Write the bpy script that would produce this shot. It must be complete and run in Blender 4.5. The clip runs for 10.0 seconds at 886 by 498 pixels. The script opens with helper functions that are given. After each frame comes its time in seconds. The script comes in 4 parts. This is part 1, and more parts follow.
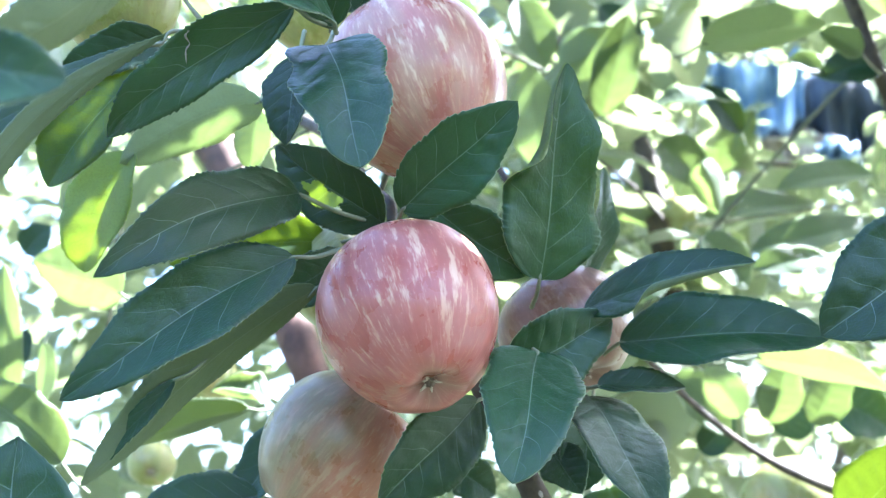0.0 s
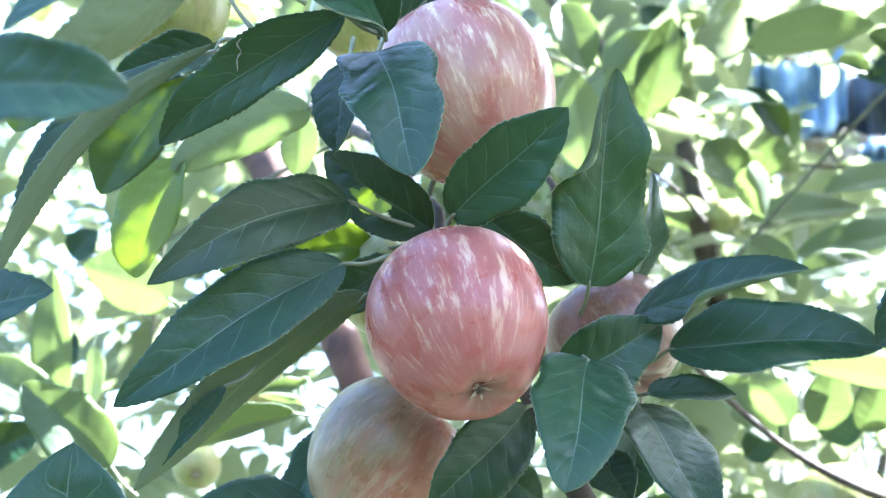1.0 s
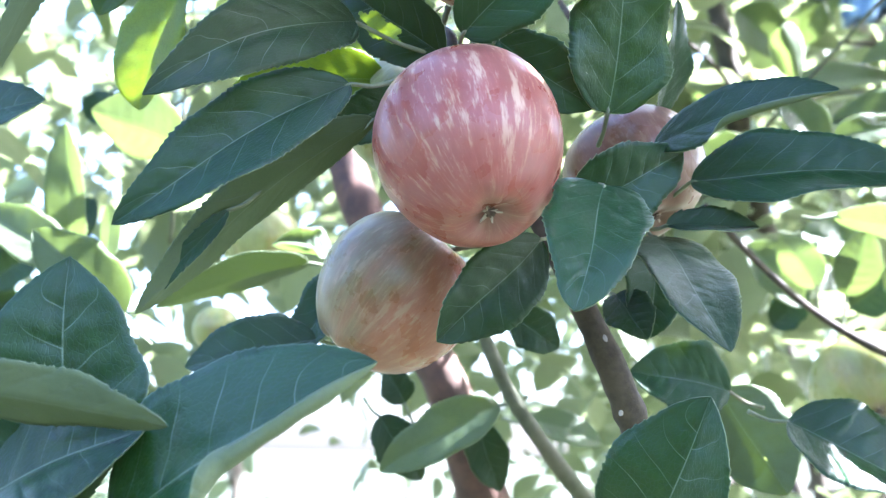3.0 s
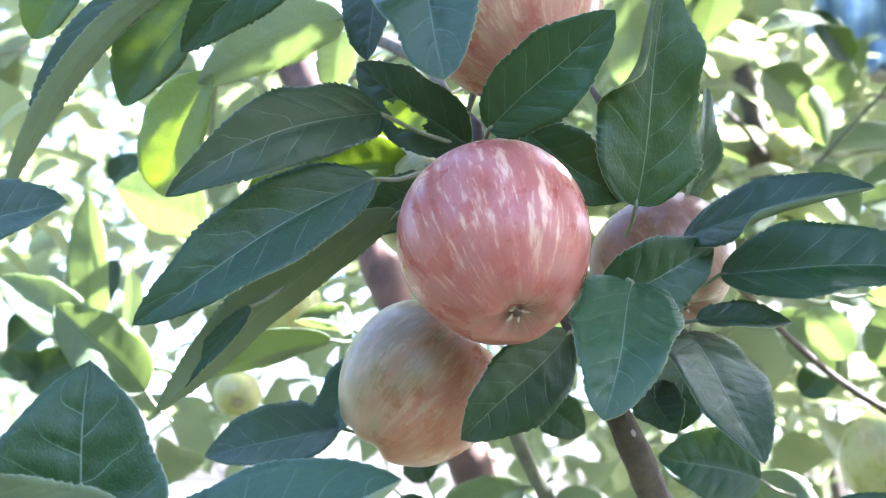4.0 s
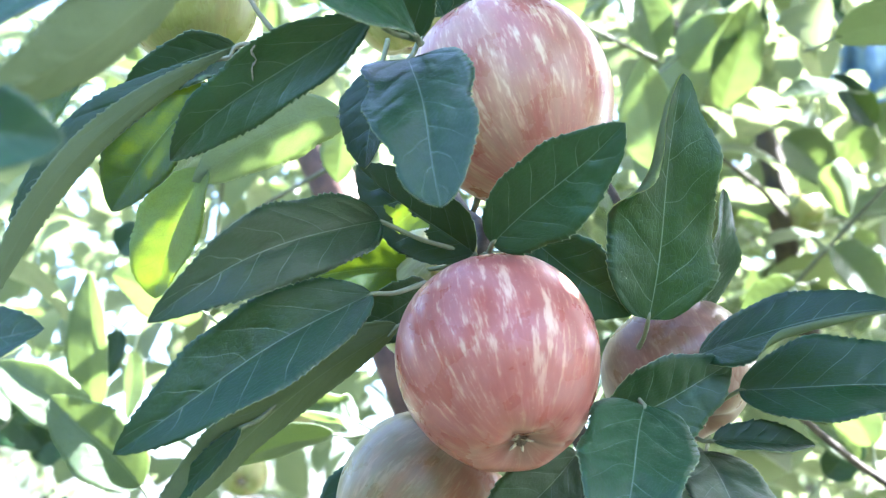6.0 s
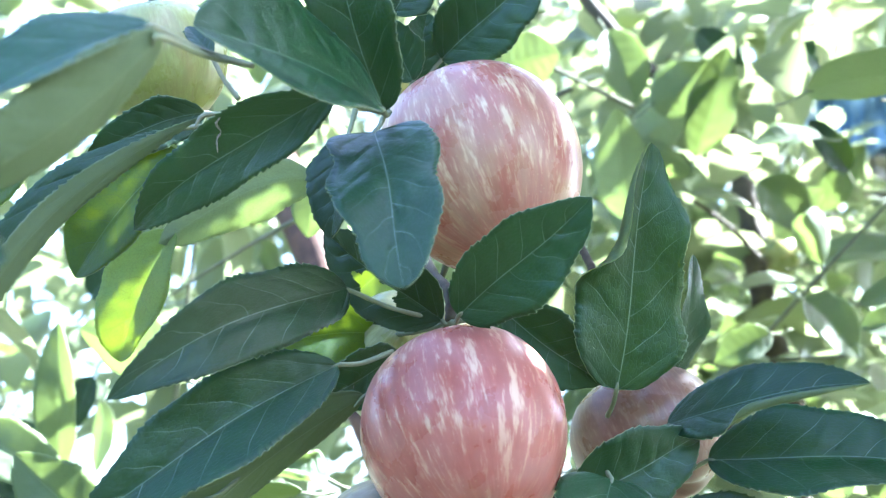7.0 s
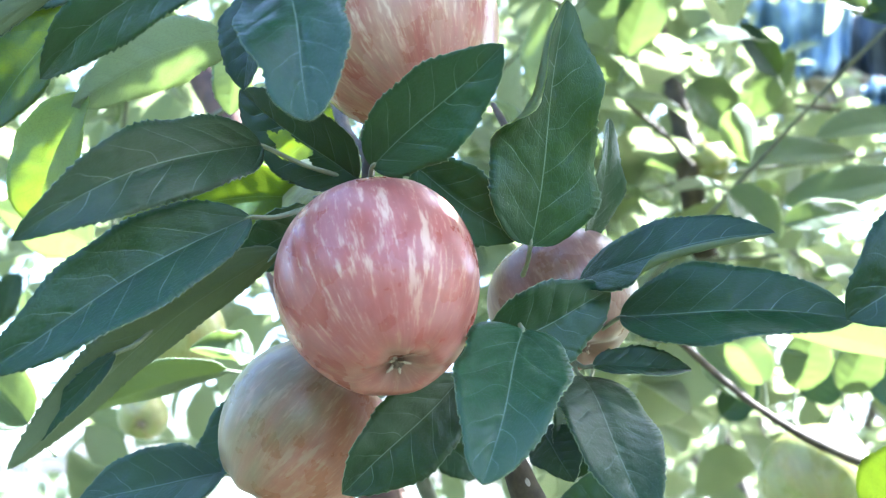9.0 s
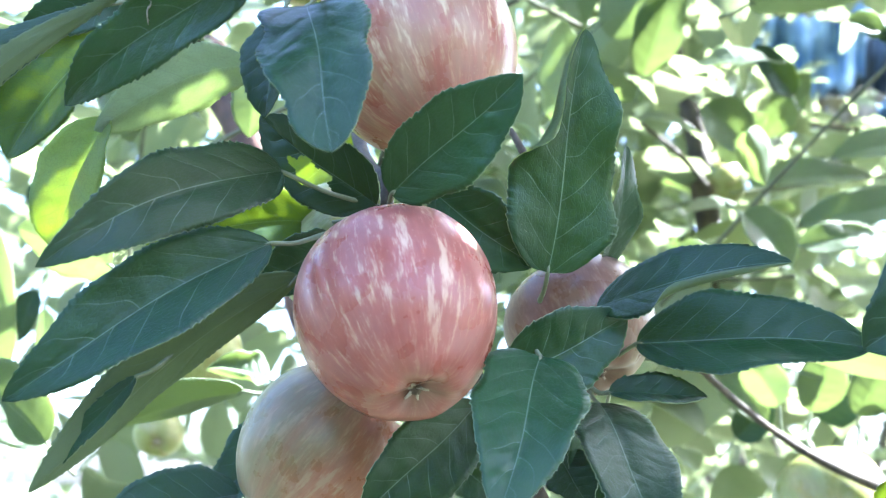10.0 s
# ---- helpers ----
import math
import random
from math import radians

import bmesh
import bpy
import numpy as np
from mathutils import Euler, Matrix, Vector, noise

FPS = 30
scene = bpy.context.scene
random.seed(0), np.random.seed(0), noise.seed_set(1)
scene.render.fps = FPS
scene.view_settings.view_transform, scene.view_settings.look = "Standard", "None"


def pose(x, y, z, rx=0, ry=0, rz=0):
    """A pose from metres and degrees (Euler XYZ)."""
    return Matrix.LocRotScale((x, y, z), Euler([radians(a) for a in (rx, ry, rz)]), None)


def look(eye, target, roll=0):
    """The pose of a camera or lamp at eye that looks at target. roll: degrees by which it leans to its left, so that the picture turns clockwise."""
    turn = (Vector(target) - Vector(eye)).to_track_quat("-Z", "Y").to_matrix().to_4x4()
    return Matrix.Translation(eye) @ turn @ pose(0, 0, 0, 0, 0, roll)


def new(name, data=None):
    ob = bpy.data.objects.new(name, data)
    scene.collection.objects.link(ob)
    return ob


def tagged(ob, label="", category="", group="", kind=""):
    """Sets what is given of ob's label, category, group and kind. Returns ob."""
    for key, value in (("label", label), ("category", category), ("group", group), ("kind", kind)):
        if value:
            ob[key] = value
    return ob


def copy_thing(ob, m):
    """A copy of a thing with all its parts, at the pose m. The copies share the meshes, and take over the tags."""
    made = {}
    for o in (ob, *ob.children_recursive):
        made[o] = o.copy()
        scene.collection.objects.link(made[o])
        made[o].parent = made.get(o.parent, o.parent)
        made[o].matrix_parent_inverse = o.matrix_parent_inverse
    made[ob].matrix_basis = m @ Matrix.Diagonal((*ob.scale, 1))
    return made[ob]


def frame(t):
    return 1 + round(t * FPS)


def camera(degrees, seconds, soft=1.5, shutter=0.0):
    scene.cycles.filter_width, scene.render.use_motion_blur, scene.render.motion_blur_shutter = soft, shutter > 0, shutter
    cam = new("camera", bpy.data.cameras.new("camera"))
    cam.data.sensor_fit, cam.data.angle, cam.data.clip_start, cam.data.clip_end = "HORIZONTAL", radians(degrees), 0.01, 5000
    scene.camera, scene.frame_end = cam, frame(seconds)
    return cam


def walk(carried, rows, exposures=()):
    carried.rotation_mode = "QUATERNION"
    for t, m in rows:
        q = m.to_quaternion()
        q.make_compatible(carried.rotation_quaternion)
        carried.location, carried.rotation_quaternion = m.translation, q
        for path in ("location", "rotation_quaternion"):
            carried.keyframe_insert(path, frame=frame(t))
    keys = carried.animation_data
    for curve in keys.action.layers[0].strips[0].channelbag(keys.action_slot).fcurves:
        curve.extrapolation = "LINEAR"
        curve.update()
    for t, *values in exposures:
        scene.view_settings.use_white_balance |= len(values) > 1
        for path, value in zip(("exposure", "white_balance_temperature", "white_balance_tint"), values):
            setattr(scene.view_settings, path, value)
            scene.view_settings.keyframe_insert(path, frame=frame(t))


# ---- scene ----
cam = camera(43.4, 10.0, 1.25)
cam.data.dof.use_dof, cam.data.dof.focus_distance, cam.data.dof.aperture_fstop = True, 0.41, 13.5
PATH = [
    (0, (-0.001, 0.016, 1.503), (0.002, 1.947, 2.026), -0.1),
    (0.5, (-0.003, 0.014, 1.504), (-0.029, 1.942, 2.034), 0.0),
    (1, (-0.006, 0.016, 1.505), (-0.069, 1.945, 2.031), 0.4),
    (1.5, (-0.011, 0.023, 1.498), (-0.154, 1.958, 1.981), 1.1),
    (2, (-0.009, 0.034, 1.488), (-0.142, 1.979, 1.935), 1.1),
    (2.2, (-0.004, 0.037, 1.484), (-0.144, 1.991, 1.891), 1.2),
    (3.3, (0.002, 0.042, 1.479), (-0.114, 2.007, 1.834), 1.0),
    (3.5, (-0.001, 0.044, 1.488), (-0.134, 2.005, 1.862), 1.0),
    (4, (0.0, 0.042, 1.503), (-0.16, 1.991, 1.92), 1.5),
    (4.5, (0.0, 0.048, 1.511), (-0.181, 1.996, 1.925), 1.8),
    (5, (0.004, 0.053, 1.52), (-0.168, 1.999, 1.95), 1.6),
    (5.5, (0.002, 0.055, 1.531), (-0.204, 1.99, 1.991), 1.9),
    (6, (0.005, 0.057, 1.537), (-0.193, 1.989, 2.013), 2.0),
    (7.3, (0.01, 0.055, 1.555), (-0.142, 1.978, 2.082), 2.3),
    (7.5, (0.009, 0.052, 1.555), (-0.137, 1.979, 2.071), 2.7),
    (8, (0.015, 0.059, 1.544), (-0.098, 2.001, 2.009), 2.3),
    (8.5, (0.021, 0.063, 1.533), (-0.076, 2.015, 1.956), 1.8),
    (9, (0.021, 0.063, 1.526), (-0.043, 2.02, 1.934), 1.4),
    (9.5, (0.021, 0.061, 1.526), (-0.052, 2.017, 1.938), 1.6),
    (10, (0.019, 0.059, 1.53), (-0.068, 2.011, 1.961), 1.9),
]
walk(cam, [(t, look(eye, target, roll)) for t, eye, target, roll in PATH], [(0.0, 4.56, 5220.0, 16.0), (2.0, 4.54, 5220.0, 17.0), (3.5, 4.48, 5420.0, 21.0), (4.5, 4.58, 5570.0, 23.0), (5.5, 4.61, 5570.0, 21.0), (6.0, 4.60, 5420.0, 14.0), (7.5, 4.56, 5220.0, 12.0), (10.0, 4.56, 5270.0, 14.0)])

# ---- light ----
SUN_TO = Vector((0.66, 0.14, 0.74)).normalized()
world = bpy.data.worlds.new("sky")
scene.world = world
world.use_nodes = True
wn, wl = world.node_tree.nodes, world.node_tree.links
sky = wn.new("ShaderNodeTexSky")
sky.sky_type, sky.sun_disc = "NISHITA", False
sky.sun_elevation = math.asin(SUN_TO.z)
sky.sun_rotation = math.atan2(SUN_TO.x, SUN_TO.y)
sky.air_density, sky.dust_density, sky.ozone_density = 0.9, 3.5, 1.0
wn["Background"].inputs["Strength"].default_value = 0.078
wl.new(sky.outputs[0], wn["Background"].inputs["Color"])
sun = new("sun", bpy.data.lights.new("sun", "SUN"))
sun.data.energy, sun.data.angle, sun.data.color = 5.0, radians(0.5), (1.0, 0.95, 0.86)
sun.matrix_basis = look(SUN_TO * 20, (0, 0, 0))


# ---- materials ----
def material(name):
    m = bpy.data.materials.new(name)
    m.use_nodes = True
    n, l = m.node_tree.nodes, m.node_tree.links
    n.clear()
    out = n.new("ShaderNodeOutputMaterial")
    return m, n, l, out


def node(n, kind, **values):
    made = n.new(kind)
    for key, value in values.items():
        if key in made.inputs:
            made.inputs[key].default_value = value
    return made


def maths(n, l, op, a, b=None, c=None):
    made = n.new("ShaderNodeMath")
    made.operation = op
    for i, v in enumerate((a, b, c)):
        if v is None:
            continue
        if isinstance(v, (int, float)):
            made.inputs[i].default_value = v
        else:
            l.new(v, made.inputs[i])
    return made.outputs[0]


def blend(n, l, fac, a, b, mode="MIX"):
    made = n.new("ShaderNodeMix")
    made.data_type, made.blend_type = "RGBA", mode
    for key, v in ((0, fac), (6, a), (7, b)):
        if isinstance(v, (int, float)):
            made.inputs[key].default_value = v
        elif isinstance(v, tuple):
            made.inputs[key].default_value = (*v, 1.0)[:4]
        else:
            l.new(v, made.inputs[key])
    return made.outputs[2]


def ramp(n, l, value, low, high):
    made = n.new("ShaderNodeMapRange")
    made.interpolation_type = "SMOOTHSTEP"
    l.new(value, made.inputs[0])
    made.inputs[1].default_value, made.inputs[2].default_value = low, high
    return made.outputs[0]


def noise_of(n, l, vector, scale, detail=3.0, rough=0.55):
    made = node(n, "ShaderNodeTexNoise", Scale=scale, Detail=detail, Roughness=rough)
    if vector is not None:
        l.new(vector, made.inputs["Vector"])
    return made.outputs[0]


def leaf_material(name, dark, light, vein, clear, share, rough, coat, islands=False, veins=True):
    """Leaf blade: grain, pale midrib and curved side veins along the blade's own coordinates, gloss and light that passes through."""
    m, n, l, out = material(name)
    coord = n.new("ShaderNodeTexCoord")
    pick = n.new("ShaderNodeNewGeometry").outputs["Random Per Island"] if islands else n.new("ShaderNodeObjectInfo").outputs["Random"]
    blotch = noise_of(n, l, coord.outputs["Object"], 45.0, 4.0)
    mix = maths(n, l, "ADD", maths(n, l, "MULTIPLY", pick, 0.55), maths(n, l, "MULTIPLY", blotch, 0.55))
    colour = blend(n, l, ramp(n, l, mix, 0.2, 0.95), dark, light)
    height = noise_of(n, l, coord.outputs["Object"], 420.0, 3.0)
    glow = clear
    if veins:
        uv = n.new("ShaderNodeSeparateXYZ")
        l.new(coord.outputs["UV"], uv.inputs[0])
        across = maths(n, l, "MULTIPLY", maths(n, l, "SUBTRACT", uv.outputs[1], 0.5), 2.0)
        side = maths(n, l, "ABSOLUTE", across)
        rib = maths(n, l, "SUBTRACT", 1.0, ramp(n, l, side, 0.004, 0.018))
        bow = maths(n, l, "MULTIPLY", maths(n, l, "POWER", side, 1.2), 0.22)
        wob = maths(n, l, "ADD", maths(n, l, "MULTIPLY", noise_of(n, l, coord.outputs["UV"], 2.2, 1.0), 0.16), pick)
        where = maths(n, l, "ADD", maths(n, l, "SUBTRACT", uv.outputs[0], bow), wob)
        turn = maths(n, l, "ADD", maths(n, l, "MULTIPLY", where, 6.2), maths(n, l, "MULTIPLY", maths(n, l, "GREATER_THAN", across, 0.0), 0.45))
        tooth = maths(n, l, "ABSOLUTE", maths(n, l, "SUBTRACT", maths(n, l, "FRACT", turn), 0.5))
        fade = maths(n, l, "SUBTRACT", 1.0, ramp(n, l, side, 0.55, 1.0))
        line = maths(n, l, "MULTIPLY", maths(n, l, "SUBTRACT", 1.0, ramp(n, l, tooth, 0.004, 0.022)), fade)
        swell = maths(n, l, "SUBTRACT", 1.0, ramp(n, l, tooth, 0.0, 0.30))
        cells = node(n, "ShaderNodeTexVoronoi", Scale=30.0)
        cells.feature = "DISTANCE_TO_EDGE"
        l.new(coord.outputs["UV"], cells.inputs["Vector"])
        net = maths(n, l, "SUBTRACT", 1.0, ramp(n, l, cells.outputs[0], 0.0, 0.09))
        fine = maths(n, l, "MULTIPLY", net, 0.06)
        patch = ramp(n, l, noise_of(n, l, coord.outputs["UV"], 3.0, 2.0), 0.35, 0.7)
        mark = maths(n, l, "MAXIMUM", maths(n, l, "MULTIPLY", rib, 0.58), maths(n, l, "MAXIMUM", maths(n, l, "MULTIPLY", line, maths(n, l, "ADD", maths(n, l, "MULTIPLY", patch, 0.4), 0.28)), fine))
        # pale blade edge: the bright rim highlight put into the colour
        rim = maths(n, l, "MULTIPLY", ramp(n, l, side, 0.97, 1.0), 0.5)
        colour = blend(n, l, maths(n, l, "MAXIMUM", mark, rim), colour, vein)
        glow = blend(n, l, maths(n, l, "MAXIMUM", maths(n, l, "MULTIPLY", line, 0.6), maths(n, l, "MULTIPLY", net, 0.3)), clear, tuple(0.35 * c for c in clear))
        height = maths(n, l, "SUBTRACT", maths(n, l, "MULTIPLY", height, 0.25), maths(n, l, "ADD", maths(n, l, "MULTIPLY", maths(n, l, "MULTIPLY", swell, patch), 0.55), maths(n, l, "MULTIPLY", net, 0.08)))
    dent = noise_of(n, l, coord.outputs["Object"], 45.0, 2.0)
    height = maths(n, l, "ADD", height, maths(n, l, "MULTIPLY", dent, 3.2))
    bump = node(n, "ShaderNodeBump", Strength=0.5, Distance=0.0014)
    l.new(height, bump.inputs["Height"])
    face = node(n, "ShaderNodeBsdfPrincipled", Roughness=rough)
    dull = noise_of(n, l, coord.outputs["Object"], 130.0, 4.0)
    l.new(maths(n, l, "ADD", maths(n, l, "MULTIPLY", dull, 0.3), rough - 0.15), face.inputs["Roughness"])
    face.inputs["Specular IOR Level"].default_value = coat
    l.new(colour, face.inputs["Base Color"])
    l.new(bump.outputs[0], face.inputs["Normal"])
    back = n.new("ShaderNodeBsdfTranslucent")
    if isinstance(glow, tuple):
        back.inputs["Color"].default_value = (*glow, 1.0)
    else:
        l.new(glow, back.inputs["Color"])
    both = node(n, "ShaderNodeMixShader")
    both.inputs[0].default_value = share
    l.new(face.outputs[0], both.inputs[1])
    l.new(back.outputs[0], both.inputs[2])
    l.new(both.outputs[0], out.inputs[0])
    return m


LEAF_TOP = leaf_material("leaf_top", (0.004, 0.024, 0.006), (0.010, 0.047, 0.012), (0.19, 0.25, 0.17), (0.66, 0.95, 0.10), 0.05, 0.38, 0.38)
LEAF_UNDER = leaf_material("leaf_underside", (0.085, 0.115, 0.058), (0.13, 0.165, 0.09), (0.22, 0.27, 0.17), (0.80, 0.95, 0.25), 0.14, 0.65, 0.22)
# glowing copy of the leaf: passes more light so sun flecks stand out
LEAF_GLOW = leaf_material("glow_leaf_top", (0.005, 0.023, 0.006), (0.012, 0.040, 0.010), (0.20, 0.27, 0.13), (0.74, 0.95, 0.09), 0.28, 0.42, 0.26)
LEAF_GLOW_UNDER = leaf_material("glow_leaf_underside", (0.075, 0.11, 0.05), (0.115, 0.15, 0.075), (0.28, 0.34, 0.20), (0.84, 0.96, 0.28), 0.38, 0.65, 0.25)
# sunlit copy of the leaf: sunlight is put into its paler colours
LEAF_BACK = leaf_material("leaf_painted_sunlit", (0.024, 0.046, 0.022), (0.085, 0.110, 0.056), (0.26, 0.32, 0.19), (0.52, 0.64, 0.27), 0.35, 0.45, 0.42)
LEAF_BACK_UNDER = leaf_material("leaf_painted_sunlit_underside", (0.14, 0.178, 0.108), (0.21, 0.245, 0.165), (0.36, 0.40, 0.28), (0.66, 0.76, 0.38), 0.38, 0.65, 0.25)
# greyer, paler copy of the leaf, with haze put into the colour
LEAF_FAR = leaf_material("leaf_far", (0.016, 0.031, 0.016), (0.078, 0.098, 0.050), (0.3, 0.36, 0.18), (0.40, 0.47, 0.21), 0.30, 0.42, 0.42, True, False)

PAINTED_SUNLIT = [LEAF_BACK, LEAF_BACK_UNDER]
GLOWING = [LEAF_GLOW, LEAF_GLOW_UNDER]


def apple_skin(name, ground, blush, cover, streak, pale, seed, rosy=0.0, sunny=None):
    """Apple skin: ground colour, red blush and pale broken streaks that run from stem to calyx, with fine dots."""
    m, n, l, out = material(name)
    coord = n.new("ShaderNodeTexCoord")
    uv = n.new("ShaderNodeSeparateXYZ")
    l.new(coord.outputs["UV"], uv.inputs[0])
    around = maths(n, l, "MULTIPLY", uv.outputs[0], 2 * math.pi)
    east, north = maths(n, l, "COSINE", around), maths(n, l, "SINE", around)

    def sheet(k, s, detail, off):
        v = n.new("ShaderNodeCombineXYZ")
        l.new(maths(n, l, "MULTIPLY", east, k), v.inputs[0])
        l.new(maths(n, l, "MULTIPLY", north, k), v.inputs[1])
        l.new(maths(n, l, "ADD", maths(n, l, "MULTIPLY", uv.outputs[1], s), off), v.inputs[2])
        return noise_of(n, l, v.outputs[0], 1.0, detail, 0.6)

    coarse, thin, wide = sheet(9.0, 8.0, 3.0, seed), sheet(22.0, 15.0, 3.0, seed + 9.0), sheet(1.6, 2.2, 3.0, seed + 17.0)
    zone = ramp(n, l, maths(n, l, "ADD", wide, maths(n, l, "MULTIPLY", coarse, 0.25)), cover - 0.16, cover + 0.16)
    if sunny:
        place = n.new("ShaderNodeVectorMath")
        place.operation = "DOT_PRODUCT"
        l.new(n.new("ShaderNodeNewGeometry").outputs["Position"], place.inputs[0])
        way = Vector(sunny[1]).normalized()
        place.inputs[1].default_value = way
        turned = maths(n, l, "MULTIPLY", maths(n, l, "SUBTRACT", place.outputs["Value"], way.dot(Vector(sunny[0]))), 14.0)
        zone = ramp(n, l, maths(n, l, "ADD", turned, maths(n, l, "ADD", wide, maths(n, l, "MULTIPLY", coarse, 0.35))), cover - 0.2, cover + 0.25)
    foot = maths(n, l, "MULTIPLY", ramp(n, l, uv.outputs[1], 0.50, 0.84), rosy)
    base = blend(n, l, zone, ground, blush)
    base = blend(n, l, foot, base, tuple(0.82 * c for c in blush))
    lines = maths(n, l, "MAXIMUM", ramp(n, l, coarse, 0.53, 0.68), maths(n, l, "MULTIPLY", ramp(n, l, thin, 0.55, 0.72), 0.6))
    upper = maths(n, l, "SUBTRACT", 1.0, ramp(n, l, uv.outputs[1], 0.55, 0.86))
    base = blend(n, l, maths(n, l, "MULTIPLY", maths(n, l, "MULTIPLY", lines, streak), maths(n, l, "ADD", maths(n, l, "MULTIPLY", upper, 0.8), 0.2)), base, pale)
    deep = maths(n, l, "MULTIPLY", ramp(n, l, maths(n, l, "ADD", maths(n, l, "MULTIPLY", thin, 0.5), maths(n, l, "MULTIPLY", coarse, 0.5)), 0.56, 0.40), 0.32)
    base = blend(n, l, deep, base, tuple(0.62 * c for c in blush), "MIX")
    dots = node(n, "ShaderNodeTexVoronoi", Scale=430.0)
    l.new(coord.outputs["Object"], dots.inputs["Vector"])
    base = blend(n, l, maths(n, l, "MULTIPLY", maths(n, l, "SUBTRACT", 1.0, ramp(n, l, dots.outputs[0], 0.10, 0.22)), 0.12), base, pale)
    # brown of the calyx basin, with its dusky shade put into the colour
    pole = ramp(n, l, uv.outputs[1], 0.87, 0.99)
    base = blend(n, l, maths(n, l, "MULTIPLY", pole, 0.7), base, (0.15, 0.085, 0.06))
    # whitish haze laid into the skin colour in random patches
    haze = ramp(n, l, noise_of(n, l, coord.outputs["Object"], 60.0, 4.0), 0.35, 0.75)
    base = blend(n, l, maths(n, l, "MULTIPLY", haze, 0.12), base, (0.52, 0.45, 0.43))
    bump = node(n, "ShaderNodeBump", Strength=0.08, Distance=0.0006)
    l.new(noise_of(n, l, coord.outputs["Object"], 380.0, 3.0), bump.inputs["Height"])
    face = node(n, "ShaderNodeBsdfPrincipled")
    l.new(base, face.inputs["Base Color"])
    l.new(bump.outputs[0], face.inputs["Normal"])
    l.new(maths(n, l, "ADD", maths(n, l, "MULTIPLY", haze, 0.14), 0.26), face.inputs["Roughness"])
    face.inputs["Specular IOR Level"].default_value = 0.38
    face.inputs["Subsurface Weight"].default_value = 0.06
    face.inputs["Subsurface Radius"].default_value = (0.006, 0.003, 0.002)
    face.inputs["Subsurface Scale"].default_value = 0.5
    l.new(face.outputs[0], out.inputs[0])
    return m


SKINS = {
    "red": apple_skin("skin_red", (0.41, 0.215, 0.155), (0.335, 0.098, 0.074), 0.40, 0.8, (0.57, 0.40, 0.27), 1.0, 0.7),
    "pink": apple_skin("skin_pink", (0.42, 0.28, 0.17), (0.34, 0.125, 0.092), 0.54, 0.95, (0.58, 0.45, 0.29), 4.0),
    "orange": apple_skin("skin_orange", (0.195, 0.168, 0.088), (0.285, 0.118, 0.064), 0.68, 0.6, (0.36, 0.27, 0.17), 7.3, 0.0, ((-0.0472, 0.5114, 1.5445), (0.75, -0.2, -0.62))),
    "tan": apple_skin("skin_tan", (0.20, 0.135, 0.080), (0.18, 0.086, 0.055), 0.52, 0.5, (0.29, 0.21, 0.14), 12.0),
    "green": apple_skin("skin_green", (0.25, 0.27, 0.075), (0.31, 0.25, 0.09), 0.75, 0.35, (0.42, 0.42, 0.18), 20.0),
}


def bark_material(name, dark, light, moss):
    m, n, l, out = material(name)
    coord = n.new("ShaderNodeTexCoord")
    a = noise_of(n, l, coord.outputs["Object"], 70.0, 6.0, 0.65)
    b = noise_of(n, l, coord.outputs["Object"], 14.0, 3.0)
    colour = blend(n, l, ramp(n, l, a, 0.3, 0.7), dark, light)
    colour = blend(n, l, maths(n, l, "MULTIPLY", ramp(n, l, b, 0.5, 0.7), 0.5), colour, moss)
    bump = node(n, "ShaderNodeBump", Strength=0.6, Distance=0.002)
    l.new(a, bump.inputs["Height"])
    face = node(n, "ShaderNodeBsdfPrincipled", Roughness=0.8)
    l.new(colour, face.inputs["Base Color"])
    l.new(bump.outputs[0], face.inputs["Normal"])
    l.new(face.outputs[0], out.inputs[0])
    return m


BARK = bark_material("bark", (0.024, 0.018, 0.011), (0.076, 0.058, 0.036), (0.095, 0.088, 0.06))
BARK_RED = bark_material("bark_red", (0.046, 0.022, 0.014), (0.105, 0.050, 0.031), (0.10, 0.066, 0.045))
SHOOT = bark_material("green_shoot", (0.065, 0.070, 0.038), (0.125, 0.130, 0.075), (0.15, 0.13, 0.09))
PETIOLE = bark_material("petiole", (0.13, 0.155, 0.085), (0.21, 0.235, 0.14), (0.22, 0.18, 0.12))
DRIED = bark_material("dried_sepal", (0.26, 0.20, 0.16), (0.55, 0.46, 0.39), (0.40, 0.32, 0.27))
CUP = bark_material("calyx_cup", (0.05, 0.035, 0.028), (0.16, 0.11, 0.085), (0.12, 0.09, 0.07))
PALE_SPOT = bark_material("lenticel", (0.22, 0.20, 0.18), (0.36, 0.33, 0.30), (0.26, 0.24, 0.22))


def ground_material():
    m, n, l, out = material("orchard_grass")
    coord = n.new("ShaderNodeTexCoord")
    a, b = noise_of(n, l, coord.outputs["Object"], 9.0, 6.0, 0.7), noise_of(n, l, coord.outputs["Object"], 0.35, 4.0)
    colour = blend(n, l, ramp(n, l, a, 0.3, 0.7), (0.020, 0.030, 0.014), (0.050, 0.062, 0.030))
    colour = blend(n, l, maths(n, l, "MULTIPLY", ramp(n, l, b, 0.5, 0.75), 0.7), colour, (0.095, 0.085, 0.065))
    bump = node(n, "ShaderNodeBump", Strength=0.8, Distance=0.05)
    l.new(a, bump.inputs["Height"])
    face = node(n, "ShaderNodeBsdfPrincipled", Roughness=0.9)
    l.new(colour, face.inputs["Base Color"])
    l.new(bump.outputs[0], face.inputs["Normal"])
    l.new(face.outputs[0], out.inputs[0])
    return m


